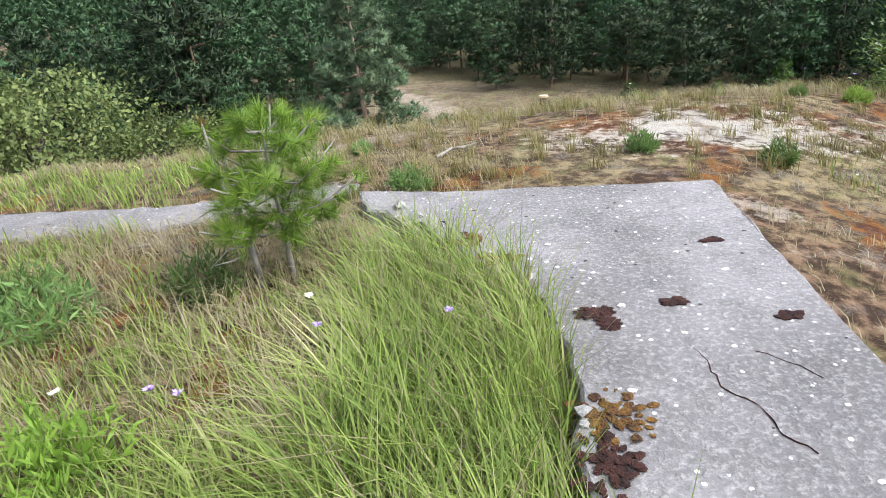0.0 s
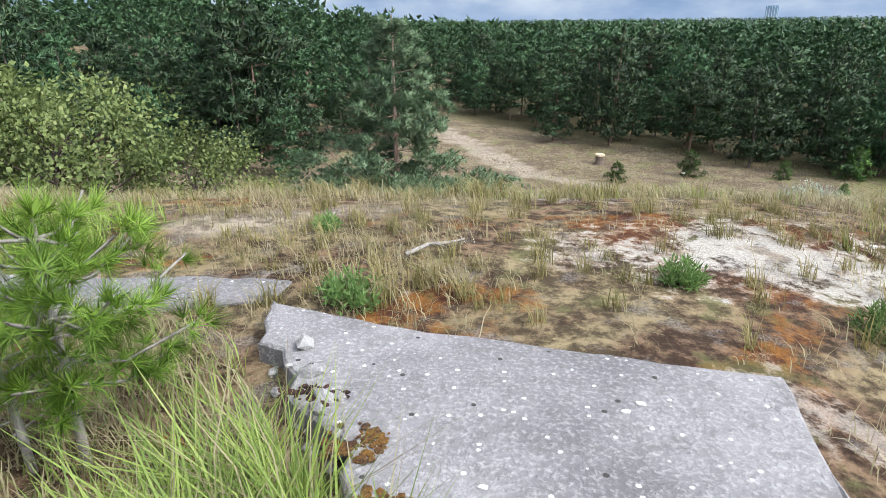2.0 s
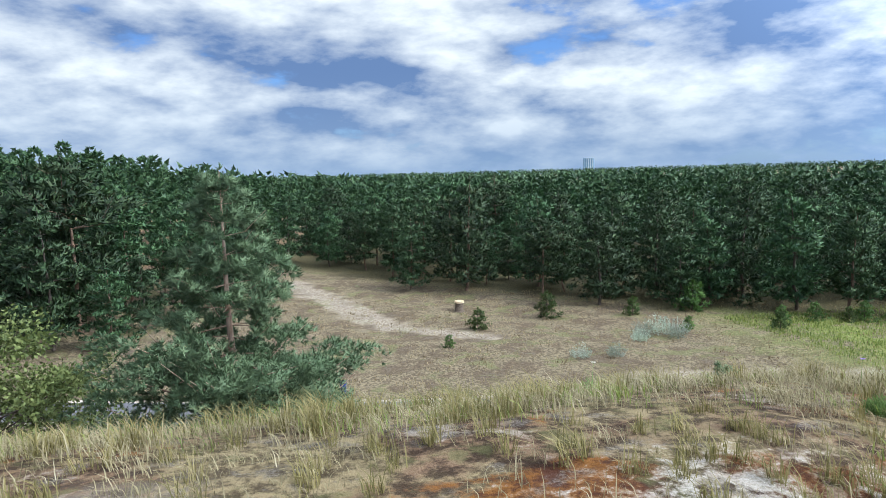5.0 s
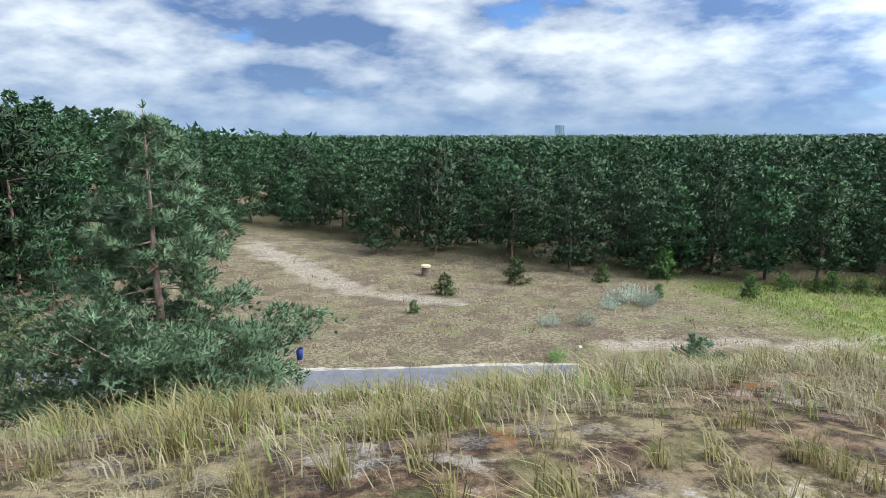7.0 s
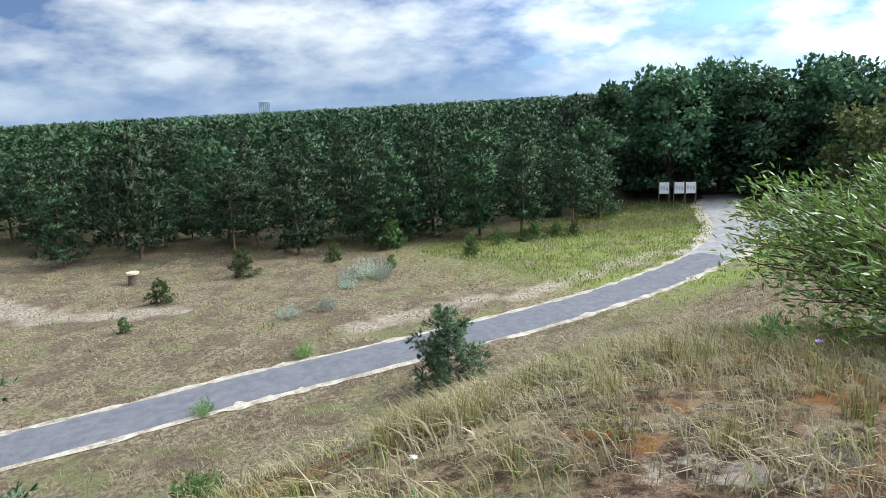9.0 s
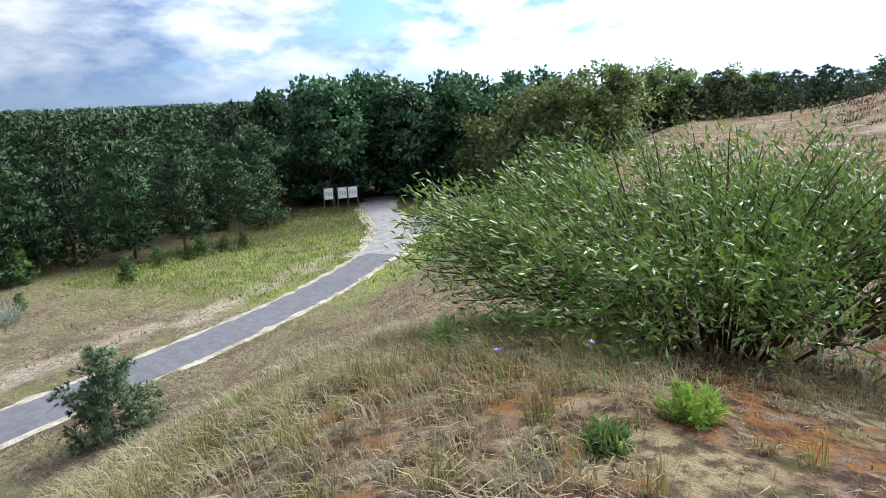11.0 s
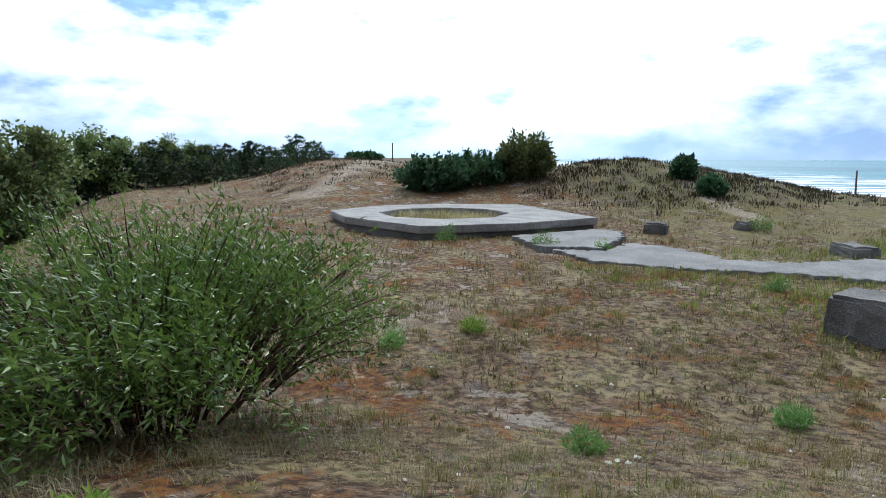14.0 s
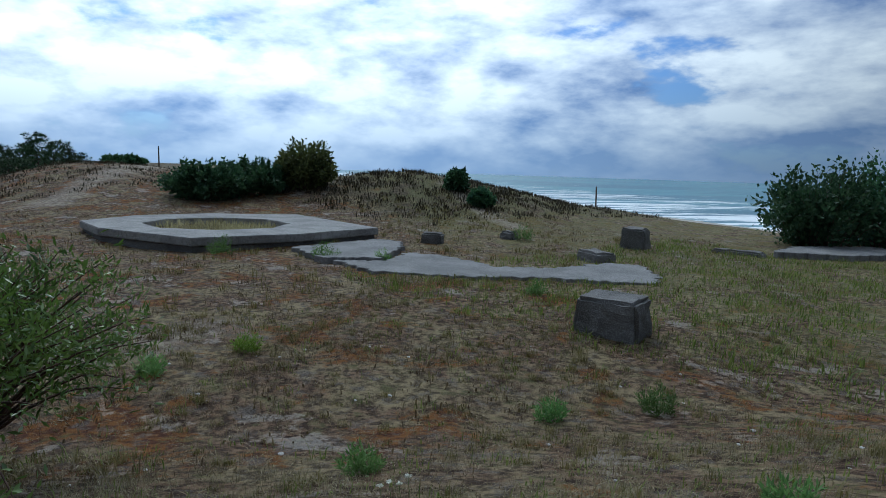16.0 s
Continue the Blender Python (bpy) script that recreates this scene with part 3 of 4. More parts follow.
# cracks and rust-stained iron in the slab
for pts in ([(0.82, 2.18), (0.86, 2.02), (0.85, 1.86), (0.93, 1.72), (0.94, 1.58), (1.0, 1.50)], [(1.06, 2.05), (1.17, 1.93), (1.2, 1.85)]):
    s = Soup()
    p = centre_line(pts, 0.03)
    p = p + r.normal(size=p.shape) * 0.006
    s.tube(np.c_[p, np.full(len(p), 0.0605)], np.full(len(p), 0.0022) * r.uniform(0.4, 1.6, len(p)), 4)
    tagged(new("crack", s.mesh("crack", M_MOSS_GAPS)), "thin dark crack across the concrete slab", "crack")

# the gun pit: a raised concrete platform with an eight-sided opening
PIT = (26.4, -3.3)


def gun_pit():
    top, low = -1.10, -1.85
    outer = [(26.1, 1.1), (21.8, -0.5), (21.5, -4.2), (22.3, -8.2), (29.6, -8.6), (31.5, -5.0), (31.2, -1.6), (29.2, 1.0)]
    inner = [(PIT[0] + 2.75 * math.cos(radians(a)), PIT[1] + 2.75 * math.sin(radians(a))) for a in np.arange(112, 112 + 360, 45)]
    o2, i2 = [], []
    for k in range(8):
        for j in range(3):
            a, b = np.array(outer[k]), np.array(outer[(k + 1) % 8])
            o2.append(a + (b - a) * j / 3)
            a, b = np.array(inner[k]), np.array(inner[(k + 1) % 8])
            i2.append(a + (b - a) * j / 3)
    o2, i2 = np.array(o2), np.array(i2)
    # both rings run the same way round: turn the outer one
    ang = np.arctan2(o2[:, 1] - PIT[1], o2[:, 0] - PIT[0])
    o2 = o2[np.argsort(ang)]
    ang = np.arctan2(i2[:, 1] - PIT[1], i2[:, 0] - PIT[0])
    i2 = i2[np.argsort(ang)]
    ob = thing("gun_pit", 0, 0, 0, "flat grey concrete gun platform with an eight-sided pit", "concrete platform")
    mid = np.array(PIT)

    def ring_block(name, mat, out_in, in_out, z0, z1, chip, label):
        bm = bmesh.new()
        o3, i3 = mid + (o2 - mid) * out_in, mid + (i2 - mid) * in_out
        rings = [[bm.verts.new((*(p + r.normal(size=2) * chip), z)) for p in ring] for ring, z in ((o3, z0), (o3, z1), (i3, z1), (i3, z0))]
        for j in range(4):
            for k in range(24):
                bm.faces.new((rings[j][k], rings[j][(k + 1) % 24], rings[(j + 1) % 4][(k + 1) % 24], rings[(j + 1) % 4][k]))
        bmesh.ops.recalc_face_normals(bm, faces=bm.faces)
        rim = [e for e in bm.edges if e.calc_face_angle() > 0.8]
        bmesh.ops.bevel(bm, geom=rim, offset=0.03, segments=2, affect="EDGES")
        part(name, bm, mat, ob, label)

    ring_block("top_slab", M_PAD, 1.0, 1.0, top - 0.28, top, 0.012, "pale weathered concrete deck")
    # Base: dark stain plus the shade below the deck, both put into its colour.
    ring_block("base_wall", M_OLD_SHADE, 0.975, 1.03, low, top - 0.284, 0.03, "recessed concrete base darkened by stain and painted shade")


gun_pit()
for outline, top, label in (
        ([(20.9, -3.6), (18.3, -3.2), (17.4, -4.6), (18.9, -6.6), (20.6, -8.0), (21.6, -7.7)], -1.45, "cracked pale concrete slab beside the gun platform"),
        ([(18.1, -3.5), (15.8, -3.3), (13.7, -5.0), (12.5, -6.7), (10.3, -8.5), (10.8, -9.7), (12.4, -11.3), (13.3, -10.6), (13.5, -8.2), (14.6, -6.9), (17.0, -7.2), (18.4, -6.6), (17.2, -4.7)], -1.53, "long broken concrete slab lying in the grass"),
        ([(11.2, -18.9), (9.0, -20.5), (7.5, -24.0), (9.6, -25.5), (11.5, -22.0)], -1.42, "pale concrete slab on the dune's edge")):
    ob = part("concrete_slab", slab_mesh(outline, top, 0.5, [0.11] * len(outline), r), M_PAVE)
    tagged(ob, label, "concrete slab")


def concrete_block(x, y, sx, sy, sz, turn, label, mat, sink=0.12):
    bm = bmesh.new()
    bmesh.ops.create_cube(bm, size=1)
    for v in bm.verts:
        v.co = Vector((v.co.x * sx, v.co.y * sy, (v.co.z + 0.5) * sz))
        v.co.x *= 1 - 0.12 * (v.co.z > 0)
    bmesh.ops.bevel(bm, geom=bm.edges[:], offset=0.07, segments=2, affect="EDGES")
    bmesh.ops.subdivide_edges(bm, edges=bm.edges[:], cuts=4, use_grid_fill=True)
    for v in bm.verts:
        v.co += 0.05 * noise.noise_vector(v.co * 3.0 + Vector((x, y, 0))) + 0.02 * noise.noise_vector(v.co * 11.0)
    ob = part("concrete_block", bm, mat)
    ob.matrix_basis = pose(x, y, float(height(x, y)) - sink, 0, 0, turn)
    return tagged(ob, label, "concrete block", "blocks on the dune")


concrete_block(8.15, -3.15, 1.25, 0.85, 0.84, 12, "dark weathered concrete block standing in the grass", M_OLD_SHADE)
concrete_block(15.1, -15.4, 1.0, 0.9, 0.95, 15, "dark square concrete block on the dune", M_OLD_SHADE)
concrete_block(14.3, -11.6, 1.4, 0.8, 0.5, -25, "dark broken concrete lump beside a slab", M_OLD_SHADE)
concrete_block(12.3, -18.3, 2.1, 0.6, 0.32, 5, "flat dark concrete piece lying in the grass", M_OLD_SHADE)
concrete_block(20.6, -9.6, 0.9, 0.5, 0.55, 30, "dark broken concrete piece at the slab's end", M_OLD_SHADE)
concrete_block(19.6, -13.0, 0.7, 0.5, 0.45, 10, "small dark concrete lump in the grass", M_OLD_SHADE)


# ---- trees ----
def shaded(v, f, nrm, name, mat):
    """A crown mesh whose needles take the soft shading of the pad that they grow on."""
    flat = np.cross(v[f[:, 1]] - v[f[:, 0]], v[f[:, 2]] - v[f[:, 0]])
    wrong = np.sum(flat * nrm[f[:, 0]], 1) < 0
    f[wrong] = f[wrong][:, [0, 2, 1]]
    me = mesh_from(name, v, f, mat, True)
    me.normals_split_custom_set_from_vertices(nrm.tolist())
    return me


def pine(seed, tall, bare, radius, pads, tufts, per, size, mat, trunk_mat, whorls=10, shape="cone", pad=0.3, fine=0.2, thick=0.016, power=0.7, inner=0.35, wobble=0.006, flat=0.5):
    """A pine's trunk mesh and crown mesh: whorls of limbs that carry flat pads of needle tufts, with gaps between."""
    q = np.random.default_rng(seed)
    wood = Soup()
    zs = np.linspace(0, tall, 9)
    path = np.stack([np.cumsum(q.normal(size=9)) * tall * wobble, np.cumsum(q.normal(size=9)) * tall * wobble, zs], 1)
    path[:, :2] -= path[0, :2]
    wood.tube(path, np.maximum(thick * tall * (1 - zs / tall) ** 0.8, 0.008), 6)
    bases, dirs, norms = [], [], []
    for w in range(whorls):
        s = bare + (0.97 - bare) * (w + q.uniform(0, 0.6)) / whorls
        rel = (s - bare) / (1 - bare)
        sparse = shape == "spire" and rel > 0.47
        if shape == "spire":
            reach = radius * (1.0 - 0.35 * rel / 0.47) if not sparse else radius * 0.42 * ((1 - rel) / 0.53) ** 0.7 + 0.12
        elif shape == "cone":
            reach = radius * (1 - rel) ** power + 0.08 * radius
        else:
            reach = radius * (0.45 + 0.62 * math.sin(math.pi * min(1, rel * 0.9 + 0.12))) * (1.05 - 0.7 * rel ** 3)
        n = int(q.integers(4, 7)) + (2 if shape == "spire" and not sparse else 0)
        a0 = q.uniform(0, 6.28)
        o = np.array([np.interp(s * tall, zs, path[:, 0]), np.interp(s * tall, zs, path[:, 1]), s * tall])
        for b in range(n):
            a = a0 + b * 6.283 / n + q.normal() * 0.25
            ln = reach * q.uniform(0.55, 1.2)
            t = np.linspace(0, 1, 5)[:, None]
            out = np.array([math.cos(a), math.sin(a), 0.0])
            rise = q.uniform(-0.05, 0.3) + 0.4 * rel
            limb = o + out * ln * t + np.array([0, 0, 1.0]) * ln * (rise * t - 0.2 * np.sin(t * 3.1)) + np.cumsum(q.normal(size=(5, 3)), 0) * ln * 0.04 * t
            wood.tube(limb[::2], np.linspace(max(0.01, 0.013 * ln), 0.006, 3), 3)
            k = max(1, int(round(pads * (ln / radius) ** 0.8 * (1.0 if sparse else 1.0))))
            start = max(inner, 0.42) if sparse else inner
            u = start + (1.02 - start) * (np.arange(k) + q.uniform(0.2, 0.9, k)) / k
            c = np.stack([np.interp(u, t[:, 0], limb[:, j]) for j in range(3)], 1)
            side = np.array([-out[1], out[0], 0.0])
            c = c + side * (q.normal(size=(k, 1)) * 0.24 * ln * u[:, None]) + np.array([0, 0, 1.0]) * q.normal(size=(k, 1)) * 0.06 * ln
            pr = pad * radius * q.uniform(0.55, 1.15, k) * (0.62 if sparse else 1.0) * (0.5 + 0.5 * ln / radius)
            m = max(2, int(tufts * (0.8 if sparse else 1.0)))
            off = unit(q.normal(size=(k, m, 3)) + np.array([0, 0, 0.25])) * q.uniform(0.35, 1.0, (k, m, 1))
            bases.append((c[:, None] + off * pr[:, None, None] * np.array([1, 1, flat])).reshape(-1, 3))
            flatoff = off.reshape(-1, 3)
            dirs.append(unit(flatoff + out * 0.5 + np.array([0, 0, 0.45])))
            norms.append(unit(flatoff * 1.6 + out * 0.4 + np.array([0, 0, 0.5]) + 0.3 * q.normal(size=flatoff.shape)))
    bases.append(np.repeat([[path[-1, 0], path[-1, 1], tall * 0.97]], 6, 0) + q.normal(size=(6, 3)) * 0.03 * radius)
    dirs.append(np.tile([[0, 0, 1.0]], (6, 1)))
    norms.append(np.tile([[0.3, 0, 0.9]], (6, 1)))
    v, f = needles(np.concatenate(bases), np.concatenate(dirs), size, size * fine, per, 0.6, q)
    return wood.mesh("trunk", trunk_mat, True), shaded(v, f, np.repeat(np.concatenate(norms), per * 3, 0), "crown", mat)


def broadleaf(seed, tall, radius, low, count, size, mat, limbs=9, wind=0.0):
    """A broad-leaved tree: forking limbs and clusters of leaves in uneven clumps."""
    q = np.random.default_rng(seed)
    wood, green = Soup(), Soup()
    zs = np.linspace(0, tall * 0.8, 6)
    wood.tube(np.stack([np.cumsum(q.normal(size=6)) * 0.05 + wind * zs * 0.3, np.cumsum(q.normal(size=6)) * 0.05, zs], 1), 0.022 * tall * (1.02 - zs / tall), 6)
    cs, rs = [], []
    for k in range(limbs * 3):
        a, s = q.uniform(0, 6.28), q.uniform(low, 0.95)
        rr = radius * math.sin(math.pi * (0.12 + 0.8 * (s - low) / (1 - low))) ** 0.6 * q.uniform(0.45, 1.0)
        c = np.array([rr * math.cos(a) + wind * s * tall * 0.3, rr * math.sin(a), tall * s])
        cs.append(c)
        rs.append(radius * q.uniform(0.16, 0.34))
        o = np.array([wind * s * tall * 0.2, 0, tall * max(0.08, s - 0.25)])
        t = np.linspace(0, 1, 4)[:, None]
        wood.tube(o + (c - o) * t + q.normal(size=(4, 3)) * 0.04 * radius * t * (1 - t) * 4, np.linspace(0.008 * tall, 0.01, 4), 3)
    cs, rs = np.array(cs), np.array(rs)
    i = q.integers(0, len(cs), count)
    off = unit(q.normal(size=(count, 3))) * q.uniform(0.35, 1.12, (count, 1)) * np.array([1.1, 1.1, 0.8])
    base = cs[i] + off * rs[i][:, None]
    green.put(*leaves(base, unit(off + 0.7 * q.normal(size=(count, 3)) + np.array([wind, 0, -0.1])), size, size * 0.32, q))
    return wood.mesh("trunk", M_BARK, True), rounded(green, "crown", mat, 0.5, seed)


def tree(name, meshes, x, y, z, label, category, group="", turn=0.0, scale=1.0):
    ob = new(name)
    ob.matrix_basis = pose(x, y, z, 0, 0, turn)
    ob.scale = (scale,) * 3
    tagged(ob, label, category, group)
    part("trunk", meshes[0], None, ob)
    part("crown", meshes[1], None, ob)
    return ob


def build_forest():
    q = np.random.default_rng(21)
    kinds = [pine(100 + k, 8.0, (0.06, 0.12, 0.20, 0.05, 0.30, 0.14, 0.24, 0.08)[k], (2.5, 2.2, 2.0, 2.7, 2.2, 2.3, 2.4, 2.3)[k], 2.7, 26, 3, 0.34, M_NEEDLE, M_BARK if k % 2 else M_BARK_DULL, whorls=8, shape="round" if k in (4, 6) else "cone", pad=0.34, fine=0.19, thick=0.015, power=0.62, inner=0.22, wobble=0.012, flat=0.36) for k in range(8)]
    spots = []
    for attempt in range(14000):
        d = 28 + 120 * q.uniform() ** 1.3
        a = radians(q.uniform(-46, 84))
        x, y = 1 + d * math.sin(a), 6 + d * math.cos(a)
        if y < np.interp(x, EDGE_X, EDGE_Y) + 0.8 * math.sin(x * 1.1):
            continue
        gap = 2.25 + 0.01 * d
        if any((x - p[0]) ** 2 + (y - p[1]) ** 2 < gap * gap for p in spots):
            continue
        spots.append((x, y))
        if len(spots) >= 900:
            break
    spots.sort(key=lambda p: p[1] - np.interp(p[0], EDGE_X, EDGE_Y) + 0.12 * math.hypot(*p))
    for k, (x, y) in enumerate(spots[:230]):
        s = q.uniform(0.5, 0.98) * (1.25 if k % 7 == 3 else 1.0) * (1.05 if x < -12 else 1.0)
        tree("pine_tree", kinds[int(q.integers(0, 8))], x, y, float(height(x, y)) - 0.05, "dark green pine at the edge of the wood", "pine tree", "pines of the wood", q.uniform(0, 360), s)
    return spots[230:]


EDGE_X = [-80, -45, -20, -12, -9, -7, -6, 0, 2, 7, 15, 18, 25, 29, 31, 36, 42, 48, 54, 64, 90, 140]
EDGE_Y = [38, 36, 35, 39, 47, 72, 64, 61, 51, 52, 46.5, 43.5, 41.5, 37, 34.5, 37.5, 42, 48, 46, 44, 40, 40]
DEEPER = build_forest()


def far_woods():
    """The woods beyond: thousands of small spiky crowns in one mesh."""
    q = np.random.default_rng(5)
    n = 12000
    d = 125 + 1500 * q.uniform(size=n) ** 1.9
    a = np.radians(q.uniform(-52, 100, n))
    x, y = 1 + d * np.sin(a), 6 + d * np.cos(a)
    z = height(x, y)
    keep = y > 40
    x, y, z, d = x[keep], y[keep], z[keep], d[keep]
    n = len(x)
    tall = q.uniform(6.3, 9.3, n)
    tufts = 14
    s = q.uniform(0.25, 1.0, (n, tufts))
    ang = q.uniform(0, 6.28, (n, tufts))
    rr = (2.0 + d[:, None] * 0.002) * (1.05 - s) ** 0.6
    base = np.stack([x[:, None] + rr * np.cos(ang) * 0.4, y[:, None] + rr * np.sin(ang) * 0.4, z[:, None] + tall[:, None] * s * 0.95], -1).reshape(-1, 3)
    out = np.stack([np.cos(ang), np.sin(ang), np.full_like(ang, 0.55)], -1).reshape(-1, 3)
    both = Soup()
    both.put(*needles(base, out, 1.3, 0.4, 2, 0.5, q))
    near = np.array(DEEPER)
    m = len(near)
    tall = q.uniform(3.8, 7.6, m)[:, None]
    s = q.uniform(0.2, 1.0, (m, 110))
    ang = q.uniform(0, 6.28, (m, 110))
    rr = 2.1 * (1.03 - s) ** 0.6 * q.uniform(0.5, 1.1, (m, 110))
    s = s ** 0.8
    base = np.stack([near[:, :1] + rr * np.cos(ang), near[:, 1:] + rr * np.sin(ang), height(near[:, 0], near[:, 1])[:, None] + tall * s], -1).reshape(-1, 3)
    out = np.stack([np.cos(ang), np.sin(ang), np.full_like(ang, 0.6)], -1).reshape(-1, 3)
    both.put(*needles(base, out, 0.6, 0.2, 4, 0.6, q))
    ob = new("far_woods", both.mesh("far_woods", M_NEEDLE))
    tagged(ob, "dark pine woods reaching to the horizon", "woods", kind="stuff")


far_woods()


def build_broadleaves():
    q = np.random.default_rng(9)
    kinds = [broadleaf(40 + k, 10.0, 3.4, 0.04, 5000, 0.5, M_LEAF, 14, 0.12) for k in range(3)]
    for k in range(24):
        a = radians(52 + 31 * k / 23 + q.normal() * 0.8)
        d = 60 + q.normal() * 3 + (k % 2) * 5
        x, y = 1.6 + d * math.sin(a), 6.7 + d * math.cos(a)
        z = float(height(x, y))
        top = 1.8 if k < 17 else 0.6
        tree("broadleaf_tree", kinds[k % 3], x, y, z, "tall dark broad-leaved tree bent by the wind", "tree", "trees behind the path", q.uniform(-25, 25) - 150, (top - z + q.normal() * 0.6) / 9.6)
    pale = [broadleaf(60 + k, 6.0, 2.8, 0.05, 5000, 0.28, M_OLIVE, 12, 0.1) for k in range(2)]
    near = [broadleaf(64 + k, 6.0, 2.9, 0.02, 12000, 0.14, M_OLIVE, 16, 0.1) for k in range(2)]
    for a, d, h in ((70, 46, 7.9), (75, 47, 7.6), (79, 50, 7.0), (84, 60, 5.6), (88, 64, 4.6), (91, 66, 4.0)):
        x, y = 1.7 + d * math.sin(radians(a)), 6.7 + d * math.cos(radians(a))
        tree("willow_tree", pale[int(a) % 2], x, y, float(height(x, y)), "grey-green leafy tree below the dune", "tree", "", q.uniform(0, 360), h / 6.0)
    for x, y, h in ((-11.5, 16.5, 6.4), (-9.2, 19.2, 5.3), (-14.5, 14.5, 7.2), (-16.5, 18.5, 7.6), (-7.8, 21.0, 4.2)):
        tree("willow_tree", near[int(h) % 2], x, y, float(height(x, y)) - 0.1, "grey-green bushy willow on the dune's slope", "tree", "willows on the slope", q.uniform(0, 360), h / 6.0)


build_broadleaves()

# pines that stand by themselves
big = pine(301, 7.5, 0.1, 3.3, 7, 38, 12, 0.15, M_NEEDLE_BLUE, M_BARK_RED, whorls=21, shape="spire", pad=0.19, fine=0.085, thick=0.017, inner=0.16, wobble=0.0025, flat=0.42)
tree("pine_tree", big, -2.4, 17.3, float(height(-2.4, 17.3)) - 0.2, "blue-green pine with a bare reddish upper trunk", "pine tree")
mid = pine(302, 2.5, 0.04, 1.15, 5, 12, 10, 0.16, M_NEEDLE_BLUE, M_BARK, whorls=9, pad=0.24, fine=0.09, thick=0.016, power=0.75)
tree("pine_tree", mid, 11.3, 21.45, float(height(11.3, 21.45)) - 0.05, "small dark green pine beside the asphalt path", "pine tree")
sapling = pine(303, 1.0, 0.05, 0.45, 3, 7, 5, 0.13, M_NEEDLE_SAP, M_BARK, whorls=6, pad=0.3, fine=0.12, thick=0.02)
for k, (x, y, h, label) in enumerate(((-7.5, 18.5, 2.2, "low dark pine on the slope"), (11.6, 42.3, 1.7, "young pine on the heath"), (6.6, 39.5, 1.3, "round green bush on the heath"), (21.3, 42, 2.0, "young pine at the wood's edge"), (17.0, 41.5, 1.2, "young pine at the wood's edge"), (24.5, 37.5, 1.0, "pine sapling on the green heath"), (26.3, 37.0, 1.1, "pine sapling on the green heath"), (27.8, 36.2, 0.9, "pine sapling on the green heath"), (28.8, 36.3, 1.2, "pine sapling on the green heath"), (30.2, 35.8, 1.0, "pine sapling on the green heath"), (30.9, 34.9, 1.0, "pine sapling on the green heath"), (23.0, 35.5, 1.1, "pine sapling on the green heath"), (18.4, 37.0, 0.8, "pine sapling on the heath"), (4.4, 35.5, 0.7, "pine sapling on the heath"))):
    tree("pine_sapling", sapling, x, y, float(height(x, y)) - 0.03, label, "pine sapling", "saplings on the heath", 47 * k, h)

# young pine beside the slab
young = pine(304, 1.05, 0.36, 0.44, 3, 6, 34, 0.11, M_NEEDLE_YOUNG, M_TWIG, whorls=7, shape="round", pad=0.2, fine=0.016, thick=0.02)
YX, YY = -1.05, 3.35
tree("young_pine", young, YX, YY, float(height(YX, YY)) - 0.05, "young pine with bright green needles and bare twigs", "pine tree")


# ---- bushes ----
def shrub(name, x, y, z, radius, tall, stems, leaf_count, leaf, mat, label, seed, lean=(0, 0), stretch=(1, 1), low=0.2, slim=0.3, girth=0.011, wind=(0, 0, 0.2)):
    """Stems that fan out from one foot, with leaves along their outer lengths."""
    q = np.random.default_rng(seed)
    wood, green = Soup(), Soup()
    bases, dirs = [], []
    per = max(4, leaf_count // stems)
    for k in range(stems):
        a = q.uniform(0, 6.283)
        rr = radius * q.uniform(0.15, 1.0) ** 0.6
        foot = np.array([math.cos(a) * rr * 0.5 * stretch[0], math.sin(a) * rr * 0.5 * stretch[1], 0])
        tip = np.array([math.cos(a) * rr * stretch[0] + lean[0] * tall, math.sin(a) * rr * stretch[1] + lean[1] * tall, tall * math.sqrt(max(0.05, 1.05 - (rr / radius) ** 2 * 0.8)) * q.uniform(0.5, 1.2)])
        t = np.linspace(0, 1, 7)[:, None]
        p = foot + (tip - foot) * t + np.array([0, 0, 1.0]) * 0.12 * tall * np.sin(t * 3.14) + np.cumsum(q.normal(size=(7, 3)), 0) * 0.02 * tall * t
        wood.tube(p, np.linspace(girth, 0.003, 7) * (0.6 + 0.4 * tall), 3)
        u = low + (1.02 - low) * q.uniform(0, 1, per) ** 0.8
        c = np.stack([np.interp(u, t[:, 0], p[:, j]) for j in range(3)], 1)
        w = unit(p[-1] - p[-2])
        bases.append(c + q.normal(size=c.shape) * 0.055 * tall)
        dirs.append(unit(w[None] * 0.7 + np.array([wind]) + 0.65 * q.normal(size=c.shape)))
    green.put(*leaves(np.concatenate(bases), np.concatenate(dirs), leaf, leaf * slim, q))
    ob = new(name)
    ob.location = (x, y, z)
    part("wood", wood.mesh("wood", M_STEM, True), None, ob)
    part("foliage", green.mesh("foliage", mat), None, ob)
    return tagged(ob, label, "bush")


